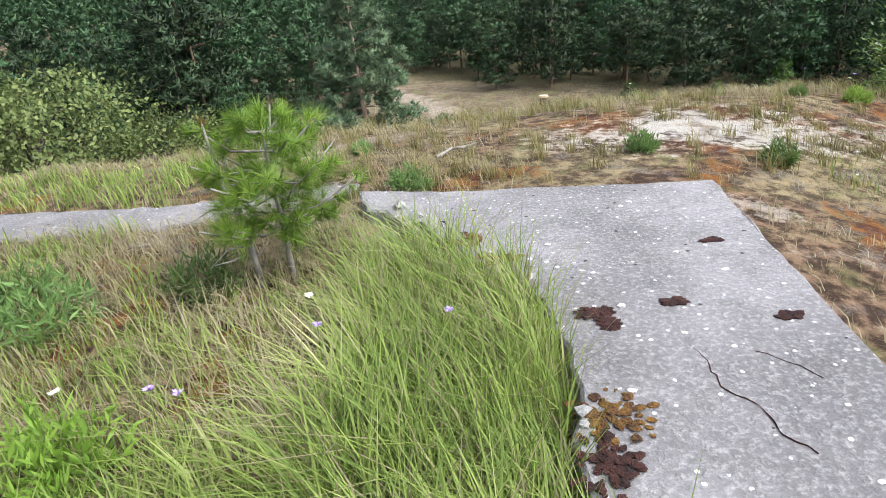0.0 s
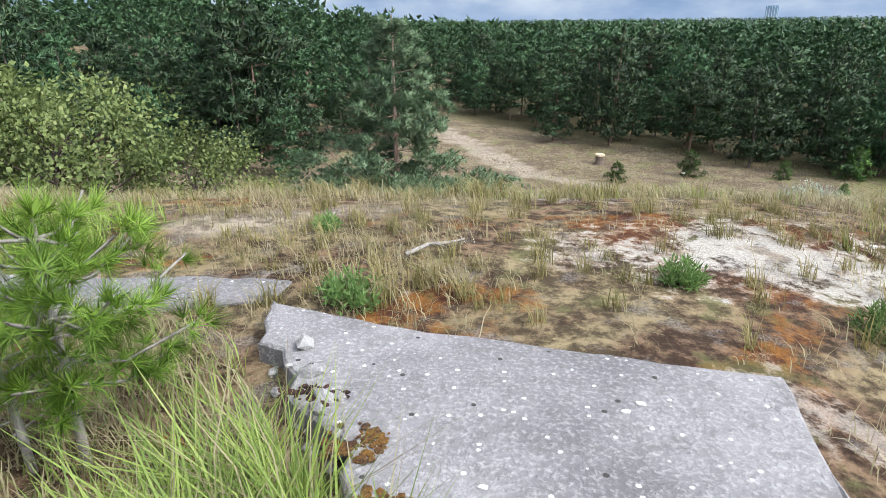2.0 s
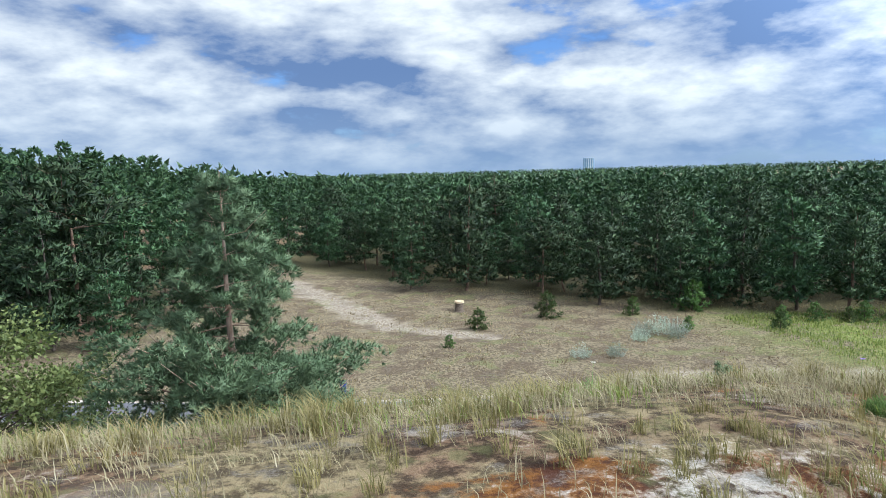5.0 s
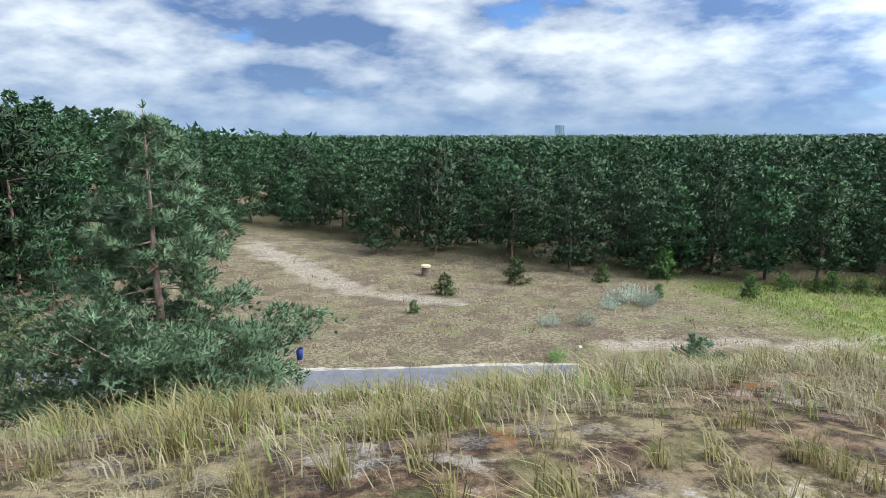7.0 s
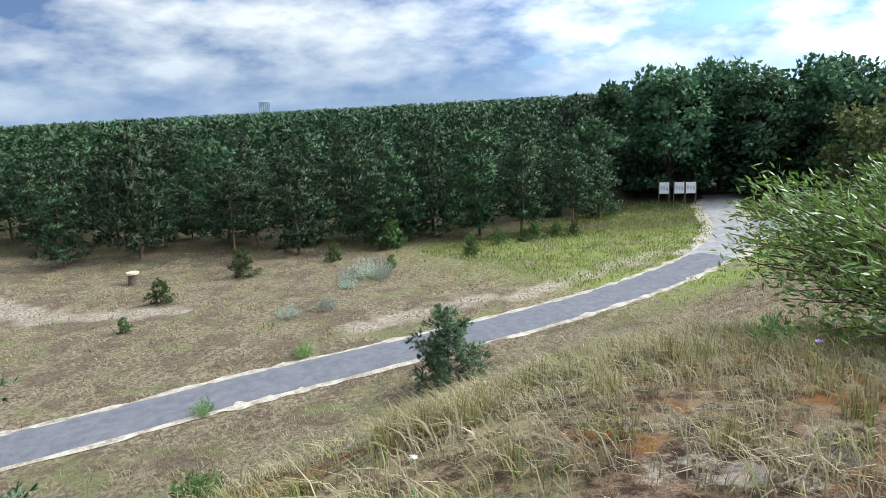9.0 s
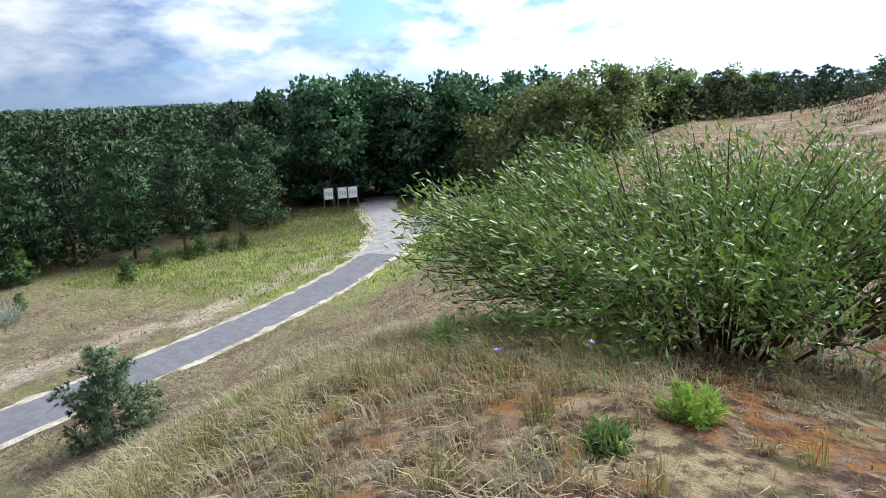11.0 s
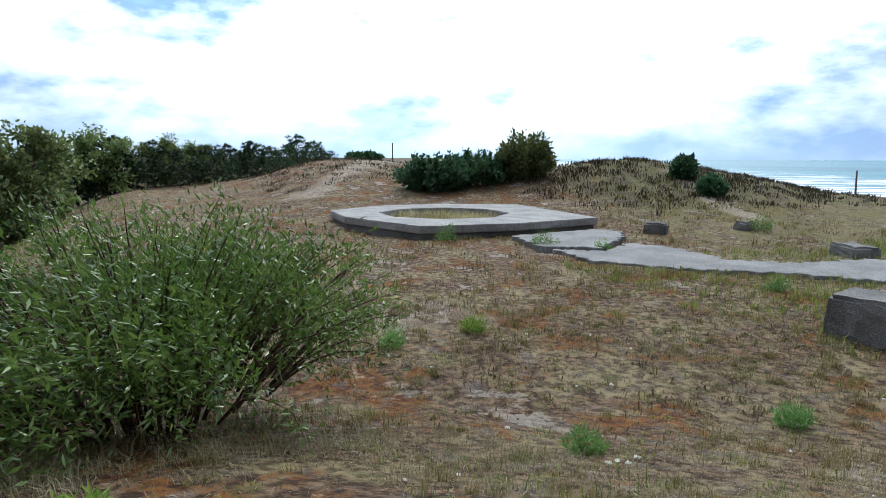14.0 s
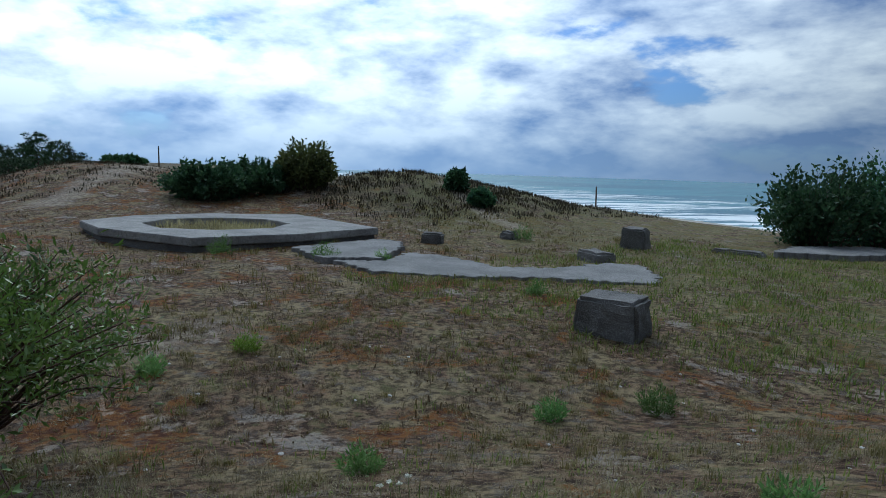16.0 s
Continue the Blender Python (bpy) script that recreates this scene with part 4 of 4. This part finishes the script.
shrub("willow_bush", 8.1, 7.5, -0.95, 2.5, 1.6, 430, 42000, 0.088, M_WILLOW, "narrow-leaved green willow bush on the dune", 71, (-0.1, 0.15), (1.0, 1.1), 0.3, slim=0.125, girth=0.017, wind=(-0.1, 0.45, 0.25))
for x, y, rad, tall, label in ((36.5, -6.8, 2.4, 1.9, "dark leafy bush behind the gun platform"), (37.5, -10.2, 2.6, 1.8, "dark leafy bush behind the gun platform"), (36.0, -12.6, 1.8, 2.5, "round bright-leaved tree behind the gun platform"), (11.6, -25.0, 2.8, 3.4, "dense dark green bush near the sea"), (9.3, -27.5, 2.8, 3.6, "dense dark green bush near the sea"), (30.0, -19.6, 0.6, 1.2, "dark shrub on the dune's flank"), (27.0, -18.8, 0.7, 0.9, "dark shrub on the dune's flank"), (60.0, -9.0, 1.8, 0.9, "low dark bush on the dune's top")):
    shrub("bush", x, y, float(height(x, y)) - 0.1, rad, tall, 120, 8000, 0.24, M_OLIVE if "bright" in label else M_LEAF, label, int(x * 10), low=0.05)
q = np.random.default_rng(77)
east = pine(310, 6.0, 0.1, 2.4, 3.0, 9, 4, 0.4, M_NEEDLE, M_BARK, whorls=8, shape="round", pad=0.28, thick=0.014)
for k in range(40):
    a = radians(83 + 19 * k / 39)
    d = (64 if k % 2 else 74) + q.normal() * 3
    x, y = 1.8 + d * math.sin(a), 6.5 + d * math.cos(a)
    z = float(height(x, y))
    tree("pine_tree", east, x, y, z - 0.1, "dark wind-shaped pine behind the dune", "pine tree", "pines behind the dune", q.uniform(0, 360), max(2.2, 2.0 + q.normal() * 0.6 - z) / 6.0)


def herb(x, y, size, mat, label, seed, flower=None):
    q = np.random.default_rng(seed)
    s = Soup()
    n = 75
    a, rr = q.uniform(0, 6.28, n), size * 0.6 * np.sqrt(q.uniform(size=n))
    base = np.stack([rr * np.cos(a) * 0.7, rr * np.sin(a) * 0.7, np.zeros(n)], 1)
    tip = np.stack([rr * np.cos(a) * 1.3, rr * np.sin(a) * 1.3, size * (1.1 - 0.6 * (rr / size / 0.6) ** 2) * q.uniform(0.6, 1.1, n)], 1)
    u = q.uniform(0.1, 1, (n, 9, 1))
    c = (base[:, None] + (tip - base)[:, None] * u).reshape(-1, 3)
    d = np.repeat(unit(tip - base), 9, 0) + 0.7 * q.normal(size=(n * 9, 3))
    s.put(*leaves(c, d, 0.045 + size * 0.09, 0.004 + size * 0.011, q))
    ob = new("herb_tuft", s.mesh("herb_tuft", mat))
    ob.location = (x, y, float(height(x, y)) - 0.02)
    return tagged(ob, label, "plant", "green tufts on the dune")


for k, (x, y, size) in enumerate(((-0.42, 4.85, .24), (1.6, 5.45, .20), (2.6, 5.0, .20), (-2.3, 2.9, .38), (-2.6, 3.2, .34), (-1.55, 1.75, .34), (-1.5, 3.15, .3), (-1.0, 6.3, .14), (4.66, 7.38, .2), (4.13, 7.68, .13), (10.9, 2.6, .32), (5.79, 4.02, .22), (5.6, -0.2, .34), (10.6, 4.1, .3), (11.3, -4.8, .35), (6.2, 1.1, .28), (18.8, -3.6, .6), (17.7, -5.0, .4), (19.0, -13.2, .7), (21.0, -1.2, .6), (6.3, 9.4, .25), (2.2, 12.0, .3), (4.9, 25.0, .5), (15.0, 27.5, .45), (9.0, 27.2, .5), (2.6, 2.2, .2), (3.0, 3.2, .22))):
    herb(x, y, size, M_LIME if (x, y) in ((4.66, 7.38), (10.9, 2.6), (-1.55, 1.75)) else M_TUFT, "fresh green herb tuft on the dry dune", 500 + k)
for k, (x, y, size) in enumerate(((15.2, 36.0, 1.0), (16.3, 36.4, 1.1), (17.4, 36.2, .9), (14.6, 35.0, .7), (10.3, 32.0, .7), (12.0, 31.8, .7), (16.8, 35.3, .8))):
    herb(x, y, size, M_SILVER, "silver-grey herb patch on the heath", 600 + k)


# ---- grass ----
def blades(xy, tall, width, q, bend=0.5, lift=-0.02):
    """Curved blades of three triangles."""
    n = len(xy)
    a = q.uniform(0, 6.283, n)
    d = np.stack([np.cos(a), np.sin(a)], 1) + np.array([-0.22, 0.14])
    h = tall * q.uniform(0.4, 1.2, n) * (1 + 0.45 * ripple(xy[:, 0] + 7, xy[:, 1], 1.4))
    b = bend * q.uniform(0.2, 1.2, n) * h
    z = height(xy[:, 0], xy[:, 1]) + lift
    s = np.stack([-d[:, 1], d[:, 0]], 1) * (width * q.uniform(0.6, 1.3, n))[:, None]
    p0 = np.c_[xy, z]
    p1 = np.c_[xy + d * (b * 0.3)[:, None], z + h * 0.6]
    p2 = np.c_[xy + d * b[:, None], z + h * (1.02 - 0.2 * bend)]
    s3 = np.c_[s, np.zeros(n)]
    v = np.stack([p0 - s3, p0 + s3, p1 + s3 * 0.8, p1 - s3 * 0.8, p2], 1).reshape(-1, 3)
    i = np.arange(n)[:, None] * 5
    return v, np.concatenate([i + [0, 1, 2], i + [0, 2, 3], i + [3, 2, 4]])


def inside(xy, poly):
    x, y = xy[:, 0], xy[:, 1]
    hit = np.zeros(len(xy), bool)
    for (ax, ay), (bx, by) in zip(poly, poly[1:] + poly[:1]):
        hit ^= ((ay > y) != (by > y)) & (x < (bx - ax) * (y - ay) / (by - ay + 1e-12) + ax)
    return hit


CLEAR = [[(1.30, -1.6), (1.46, 1.9), (1.69, 4.06), (0.11, 4.34), (-0.88, 4.62), (-0.52, 3.96), (-0.02, 3.30), (0.30, 2.72), (0.36, 2.2), (0.26, 1.4), (0.75, 0.3), (0.75, -1.6)],
         [(-0.93, 4.82), (-0.88, 5.12), (-1.5, 5.14), (-2.6, 5.0), (-4.5, 5.35), (-3.9, 4.55), (-2.4, 4.45)],
         [(26.1, 1.1), (21.8, -0.5), (21.5, -4.2), (22.3, -8.2), (29.6, -8.6), (31.5, -5.0), (31.2, -1.6), (29.2, 1.0)],
         [(20.9, -3.6), (18.3, -3.2), (17.4, -4.6), (18.9, -6.6), (20.6, -8.0), (21.6, -7.7)],
         [(18.1, -3.5), (15.8, -3.3), (13.7, -5.0), (12.5, -6.7), (10.3, -8.5), (10.8, -9.7), (12.4, -11.3), (13.3, -10.6), (13.5, -8.2), (14.6, -6.9), (17.0, -7.2), (18.4, -6.6), (17.2, -4.7)]]


def tufted(x0, x1, y0, y1, tufts, per, sigma, q, keep=None):
    c = np.stack([q.uniform(x0, x1, tufts), q.uniform(y0, y1, tufts)], 1)
    if keep is not None:
        c = c[q.uniform(size=tufts) < keep(c[:, 0], c[:, 1])]
    xy = np.repeat(c, per, 0) + q.normal(size=(len(c) * per, 2)) * sigma
    ok = np.ones(len(xy), bool)
    for poly in CLEAR:
        ok &= ~inside(xy, poly)
    for dx, dy in ((0.12, 0.05), (0.1, 0.12), (0.06, 0.0)):
        ok &= ~(inside(xy + np.array([dx, dy]), CLEAR[0]) & (xy[:, 1] > 2.9))
    for line in (ROAD, TRACK, FORK):
        if y1 > 20:
            gap = np.min(np.hypot(xy[:, None, 0] - line[None, ::4, 0], xy[:, None, 1] - line[None, ::4, 1]), 1)
            ok &= gap > 1.35
    return xy[ok]


def patchy(x, y):
    return np.clip(0.55 + 0.6 * ripple(x + 3, y - 2, 0.5), 0.05, 1.0)


def grass(name, label, mat, sets):
    s = Soup()
    for v, f in sets:
        s.put(v, f)
    return tagged(new(name, s.mesh(name, mat)), label, "grass", kind="stuff")


def build_grass():
    q = np.random.default_rng(31)
    grass("long_grass", "long green and straw-coloured grass beside the slab", M_GRASS, [
        blades(tufted(-3.2, 0.45, 0.2, 4.2, 900, 16, 0.06, q, lambda x, y: patchy(x * 1.6, y * 1.6) ** 1.6), 0.24, 0.0032, q, 0.8),
        blades(tufted(-0.55, 0.38, 0.9, 3.3, 230, 26, 0.05, q), 0.48, 0.0032, q, 0.7),
        blades(tufted(-2.6, -0.4, 0.4, 1.9, 260, 20, 0.06, q, lambda x, y: patchy(x * 2, y * 2)), 0.32, 0.0035, q, 0.8),
        blades(tufted(-6, -2.5, 0.0, 6.5, 700, 12, 0.09, q), 0.22, 0.005, q, 0.8)])
    grass("straw_grass", "dry straw-coloured dune grass", M_DRY, [
        blades(tufted(-3.5, 0.4, 0.2, 4.4, 1100, 12, 0.07, q), 0.24, 0.0028, q, 1.3),
        blades(tufted(-0.6, 0.36, 1.0, 3.6, 90, 14, 0.06, q), 0.5, 0.0025, q, 0.9),
        blades(tufted(-7, 7, 4.2, 9.0, 4200, 14, 0.06, q, lambda x, y: patchy(x, y) * np.where((x > 0.3) & (x < 5.2) & (y < 8.0), 0.2, 1.0)), 0.13, 0.0026, q, 1.1),
        blades(tufted(-9, 9, 7.8, 11.5, 1700, 20, 0.08, q, lambda x, y: patchy(x, y + 4) ** 1.5), 0.18, 0.0034, q, 1.1),
        blades(tufted(-9, 26, 9.5, 24, 5200, 12, 0.16, q, patchy), 0.18, 0.007, q, 1.1),
        blades(tufted(3.5, 8, 7.5, 10.5, 420, 18, 0.07, q), 0.13, 0.0033, q, 1.1),
        blades(tufted(1.6, 4.5, 0.0, 5.0, 420, 14, 0.06, q, patchy), 0.12, 0.0028, q, 1.1)])
    grass("grass_tussocks", "separate tussocks of yellowing dune grass", M_TUSSOCK, [
        blades(tufted(2.6, 14, -6, 8.6, 1400, 38, 0.04, q, patchy), 0.13, 0.003, q, 0.9),
        blades(tufted(-5, 8, 7.9, 10.5, 420, 46, 0.045, q, patchy), 0.24, 0.0032, q, 0.9),
        blades(tufted(-3, 4.5, 4.5, 7.8, 260, 34, 0.035, q, patchy), 0.2, 0.0028, q, 0.9),
        blades(tufted(12, 30, -18, 4, 700, 18, 0.09, q, patchy), 0.24, 0.008, q, 0.9)])
    grass("short_grass", "short dry grass and litter on the dune", M_HEATH, [
        blades(tufted(3.4, 13, -4, 8.0, 5200, 12, 0.07, q, patchy), 0.09, 0.0032, q, 1.3),
        blades(tufted(6, 36, -22, 9, 5200, 8, 0.16, q, patchy), 0.14, 0.010, q, 1.0),
        blades(tufted(3.2, 11, 0, 7.0, 1500, 14, 0.05, q, patchy), 0.06, 0.0035, q, 1.8),
        blades(tufted(-14, 34, 26.5, 52, 5200, 6, 0.2, q, patchy), 0.15, 0.016, q, 1.0)])
    grass("heather", "dark heather on the flank of the dune", M_MOOR, [
        blades(tufted(24, 46, -36, -11, 3600, 12, 0.22, q, lambda x, y: np.clip(bump_at(x, y, 36, -22, 8, 8) * 1.6, 0, 1) * patchy(x, y)), 0.28, 0.02, q, 0.8),
        blades(tufted(40, 70, -20, 2, 1500, 10, 0.25, q, patchy), 0.22, 0.02, q, 0.8)])
    a, d = q.uniform(0, 6.283, 2600), 2.5 * np.sqrt(q.uniform(size=2600))
    grass("pit_grass", "dry grass growing inside the gun pit", M_DRY, [blades(np.stack([PIT[0] + d * np.cos(a), PIT[1] + d * np.sin(a)], 1), 0.38, 0.012, q, 0.8)])
    grass("green_grass", "short green grass of the dune and the heath", M_GRASS, [
        blades(tufted(-7, 9, 7.8, 11.5, 600, 16, 0.09, q, patchy), 0.17, 0.0036, q, 0.9),
        blades(tufted(3.0, 13, -6, 7.0, 620, 12, 0.09, q, patchy), 0.14, 0.005, q, 0.8),
        blades(tufted(2, 16, -20, -2, 1900, 9, 0.15, q), 0.2, 0.010, q, 0.8),
        blades(tufted(22, 46, 26, 40, 3000, 8, 0.2, q), 0.22, 0.016, q, 0.8),
        blades(tufted(25, 46, 10, 24, 1200, 8, 0.2, q, patchy), 0.22, 0.016, q, 0.8)])


build_grass()


# ---- small things ----
twig = Soup()
twig.tube([(-0.22, 5.58, 0.0), (-0.08, 5.72, 0.03), (0.06, 5.80, 0.02), (0.16, 5.92, 0.01)], [0.018, 0.016, 0.014, 0.008], 6)
twig.tube([(-0.08, 5.72, 0.03), (-0.02, 5.68, 0.05), (0.05, 5.66, 0.04)], [0.008, 0.006, 0.004], 5)
tagged(new("dead_branch", twig.mesh("dead_branch", M_TWIG, True)), "bleached dead branch lying on the dune", "branch")
dead = Soup()
q = np.random.default_rng(88)
foot = np.array([-1.22, 3.28, float(height(-1.22, 3.28))])
dead.tube([foot, foot + (-0.03, 0.02, 0.35), foot + (-0.10, 0.0, 0.7), foot + (-0.13, 0.03, 0.98)], [0.018, 0.015, 0.012, 0.006], 6)
for k in range(11):
    h0 = foot + np.array([-0.05, 0.01, 0.15 + 0.06 * k])
    a = q.uniform(0, 6.28)
    dead.tube([h0, h0 + (0.13 * math.cos(a), 0.13 * math.sin(a), 0.02), h0 + (0.26 * math.cos(a), 0.26 * math.sin(a), q.uniform(-0.05, 0.1))], [0.007, 0.005, 0.002], 4)
bare = tagged(new("bare_sapling"), "grey bare pine sapling with a brown tip", "sapling")
part("trunk", dead.mesh("trunk", M_TWIG, True), None, bare)
tip = Soup()
tip.put(*needles(np.repeat([foot + (-0.13, 0.03, 0.96)], 5, 0), np.tile([[0, 0, 1.0]], (5, 1)), 0.07, 0.003, 14, 0.8, q))
part("brown_tip", tip.mesh("brown_tip", M_BROWN), None, bare, "dry brown needle tip")

def info_board(x, y, turn):
    z = float(height(x, y))
    ob = thing("info_board", x, y, z, "white information board on two dark posts", "sign", "boards at the path", turn)
    for sx in (-0.4, 0.4):
        bm = bmesh.new()
        bmesh.ops.create_cube(bm, size=1, matrix=Matrix.Translation((sx, 0, 0.95)) @ Matrix.Diagonal((0.1, 0.1, 2.0, 1)))
        bmesh.ops.bevel(bm, geom=bm.edges[:], offset=0.01, segments=1, affect="EDGES")
        part("post", bm, M_WOOD, ob)
    bm = bmesh.new()
    bmesh.ops.create_cube(bm, size=1, matrix=Matrix.Translation((0, -0.08, 1.45)) @ Matrix.Diagonal((0.72, 0.04, 0.9, 1)))
    bmesh.ops.bevel(bm, geom=bm.edges[:], offset=0.008, segments=1, affect="EDGES")
    board = part("board", bm, M_WHITE, ob)
    for k in range(3):
        bm = bmesh.new()
        bmesh.ops.create_cube(bm, size=1, matrix=Matrix.Translation((-0.21 + 0.21 * k, -0.104, 1.5 - 0.05 * k)) @ Matrix.Diagonal((0.14, 0.006, 0.3, 1)))
        part("print", bm, M_PRINT, board)


info_board(44.1, 37.6, -50)
info_board(44.85, 36.75, -48)
info_board(45.4, 36.1, -46)


def tree_stump(x, y):
    z = float(height(x, y))
    ob = thing("tree_stump", x, y, z, "cut tree stump with a pale top on the heath", "stump")
    s = Soup()
    s.tube([(0, 0, -0.05), (0, 0, 0.1), (0.01, 0, 0.4), (0.01, 0, 0.62)], [0.4, 0.3, 0.26, 0.27], 12)
    part("trunk", s.mesh("trunk", M_WOOD, True), None, ob)
    bm = bmesh.new()
    bmesh.ops.create_cone(bm, cap_ends=True, segments=14, radius1=0.34, radius2=0.33, depth=0.12, matrix=Matrix.Translation((0.01, 0, 0.68)))
    part("cut_top", bm, M_CUT, ob)


tree_stump(6.3, 45.2)


def post(x, y, tall):
    s = Soup()
    s.tube([(0, 0, -0.3), (0.02, 0, tall * 0.5), (0.05, 0, tall), (0.05, 0, tall + 0.02)], [0.07, 0.065, 0.06, 0.01], 8)
    ob = new("wooden_post", s.mesh("wooden_post", M_WOOD, True))
    ob.location = (x, y, float(height(x, y)))
    tagged(ob, "lone dark wooden post above the beach", "post")


def litter_bin(x, y):
    ob = thing("litter_bin", x, y, float(height(x, y)), "small dark blue litter bin beside the asphalt path", "bin")
    for name, z0, z1, w0, w1, mat in (("body", 0.08, 0.5, 0.11, 0.14, M_BLUE), ("rim", 0.5, 0.53, 0.155, 0.155, M_BLUE), ("foot", -0.05, 0.08, 0.1, 0.1, M_OLD_SHADE)):
        s = Soup()
        s.tube([(0, 0, z0), (0, 0, z0 + 0.005), (0, 0, z1 - 0.005), (0, 0, z1)], [w0 * 0.9, w0, w1, w1 * 0.9], 14)
        part(name, s.mesh(name, mat, True), None, ob)


litter_bin(-0.8, 28.6)
post(33.0, -38.8, 1.7)
post(62.5, -12.6, 2.4)


def far_tower():
    a = radians(19.7)
    d = 1500.0
    ob = thing("office_tower", 1 + d * math.sin(a), 6 + d * math.cos(a), -6.0, "distant blue-grey glass tower above the woods", "tower", turn=-19.7)
    bm = bmesh.new()
    bmesh.ops.create_cube(bm, size=1, matrix=Matrix.Translation((0, 0, 20)) @ Matrix.Diagonal((24, 18, 40, 1)))
    bmesh.ops.bevel(bm, geom=bm.edges[:], offset=0.6, segments=1, affect="EDGES")
    part("wall", bm, M_TOWER, ob)
    for k in range(5):
        bm = bmesh.new()
        bmesh.ops.create_cube(bm, size=1, matrix=Matrix.Translation((-9.6 + 4.8 * k, -9.1, 20)) @ Matrix.Diagonal((0.7, 0.5, 39, 1)))
        part("mullion", bm, M_WHITE, ob)


far_tower()


def flower(x, y, tall, mat, label):
    q = np.random.default_rng(int(abs(x * 997 + y * 131)))
    ob = thing("wild_flower", x, y, float(height(x, y)), label, "flower", "wild flowers")
    s = Soup()
    s.tube([(0, 0, 0), (0.01, 0, tall * 0.5), (0.02, 0.01, tall)], [0.002, 0.002, 0.0015], 4)
    part("stalk", s.mesh("stalk", M_TUFT), None, ob)
    s = Soup()
    a = np.arange(16) * 0.3927
    d = np.stack([np.cos(a), np.sin(a), 0.25 + 0.2 * (np.arange(16) % 2)], 1)
    s.put(*leaves(np.tile([[0.02, 0.01, tall]], (16, 1)), d, 0.022, 0.006, q))
    part("petals", s.mesh("petals", mat), None, ob)


for x, y, tall in ((-0.62, 2.05, .4), (-0.12, 2.1, .42), (-1.15, 1.75, .38), (-1.05, 1.74, .36), (4.5, 8.3, .3), (4.9, 7.9, .25)):
    flower(x, y, tall, M_VIOLET, "small violet flower on a thin stalk")
for x, y, tall in ((4.35, 4.75, .22), (4.45, 4.8, .2), (4.4, 4.65, .24), (4.5, 4.7, .2), (5.2, -0.1, .2), (-1.6, 1.9, .3), (2.4, 8.8, .3), (-0.7, 2.3, .4), (9.5, -3.0, .2)):
    flower(x, y, tall, M_PETAL, "small pale flower head on a thin stalk")

for k in range(60):
    x, y = (r.uniform(0.2, 1.5), r.uniform(1.3, 4.0)) if k < 26 else (r.uniform(2, 12), r.uniform(-2, 8))
    on_slab = k < 26 and inside(np.array([[x, y]]), CLEAR[0])[0]
    if k < 26 and not on_slab:
        continue
    sz = r.uniform(0.008, 0.022) if on_slab else r.uniform(0.012, 0.035)
    ob = part("pebble", blob(M_PEBBLE, sz, sz * 0.75, sz * 0.5, r, 0.5, 1), M_PEBBLE)
    ob.location = (x, y, 0.062 if on_slab else float(height(x, y)) + sz * 0.2)
    tagged(ob, "small pale stone on the ground", "stone", "stones")

# broken concrete along the slab's chipped edge
q = np.random.default_rng(93)
EDGE = centre_line([(-0.62, 4.1), (-0.12, 3.4), (0.24, 2.72), (0.30, 2.2), (0.26, 1.7)], 0.05)
for k in range(34):
    x, y = EDGE[int(q.integers(0, len(EDGE)))] + q.normal(size=2) * 0.05 + np.array([0.03, 0.0])
    sz = q.uniform(0.02, 0.065)
    ob = part("concrete_fragment", blob(M_SLAB, sz, sz * q.uniform(0.6, 0.9), sz * 0.5, q, 0.7, 1), M_PAD if k % 3 else M_SLAB)
    ob.matrix_basis = pose(x, y, (0.06 if inside(np.array([[x, y]]), CLEAR[0])[0] else float(height(x, y))) + sz * 0.25, 0, 0, q.uniform(0, 360))
    tagged(ob, "broken piece of concrete at the slab's chipped edge", "concrete fragment", "fragments of the slab")
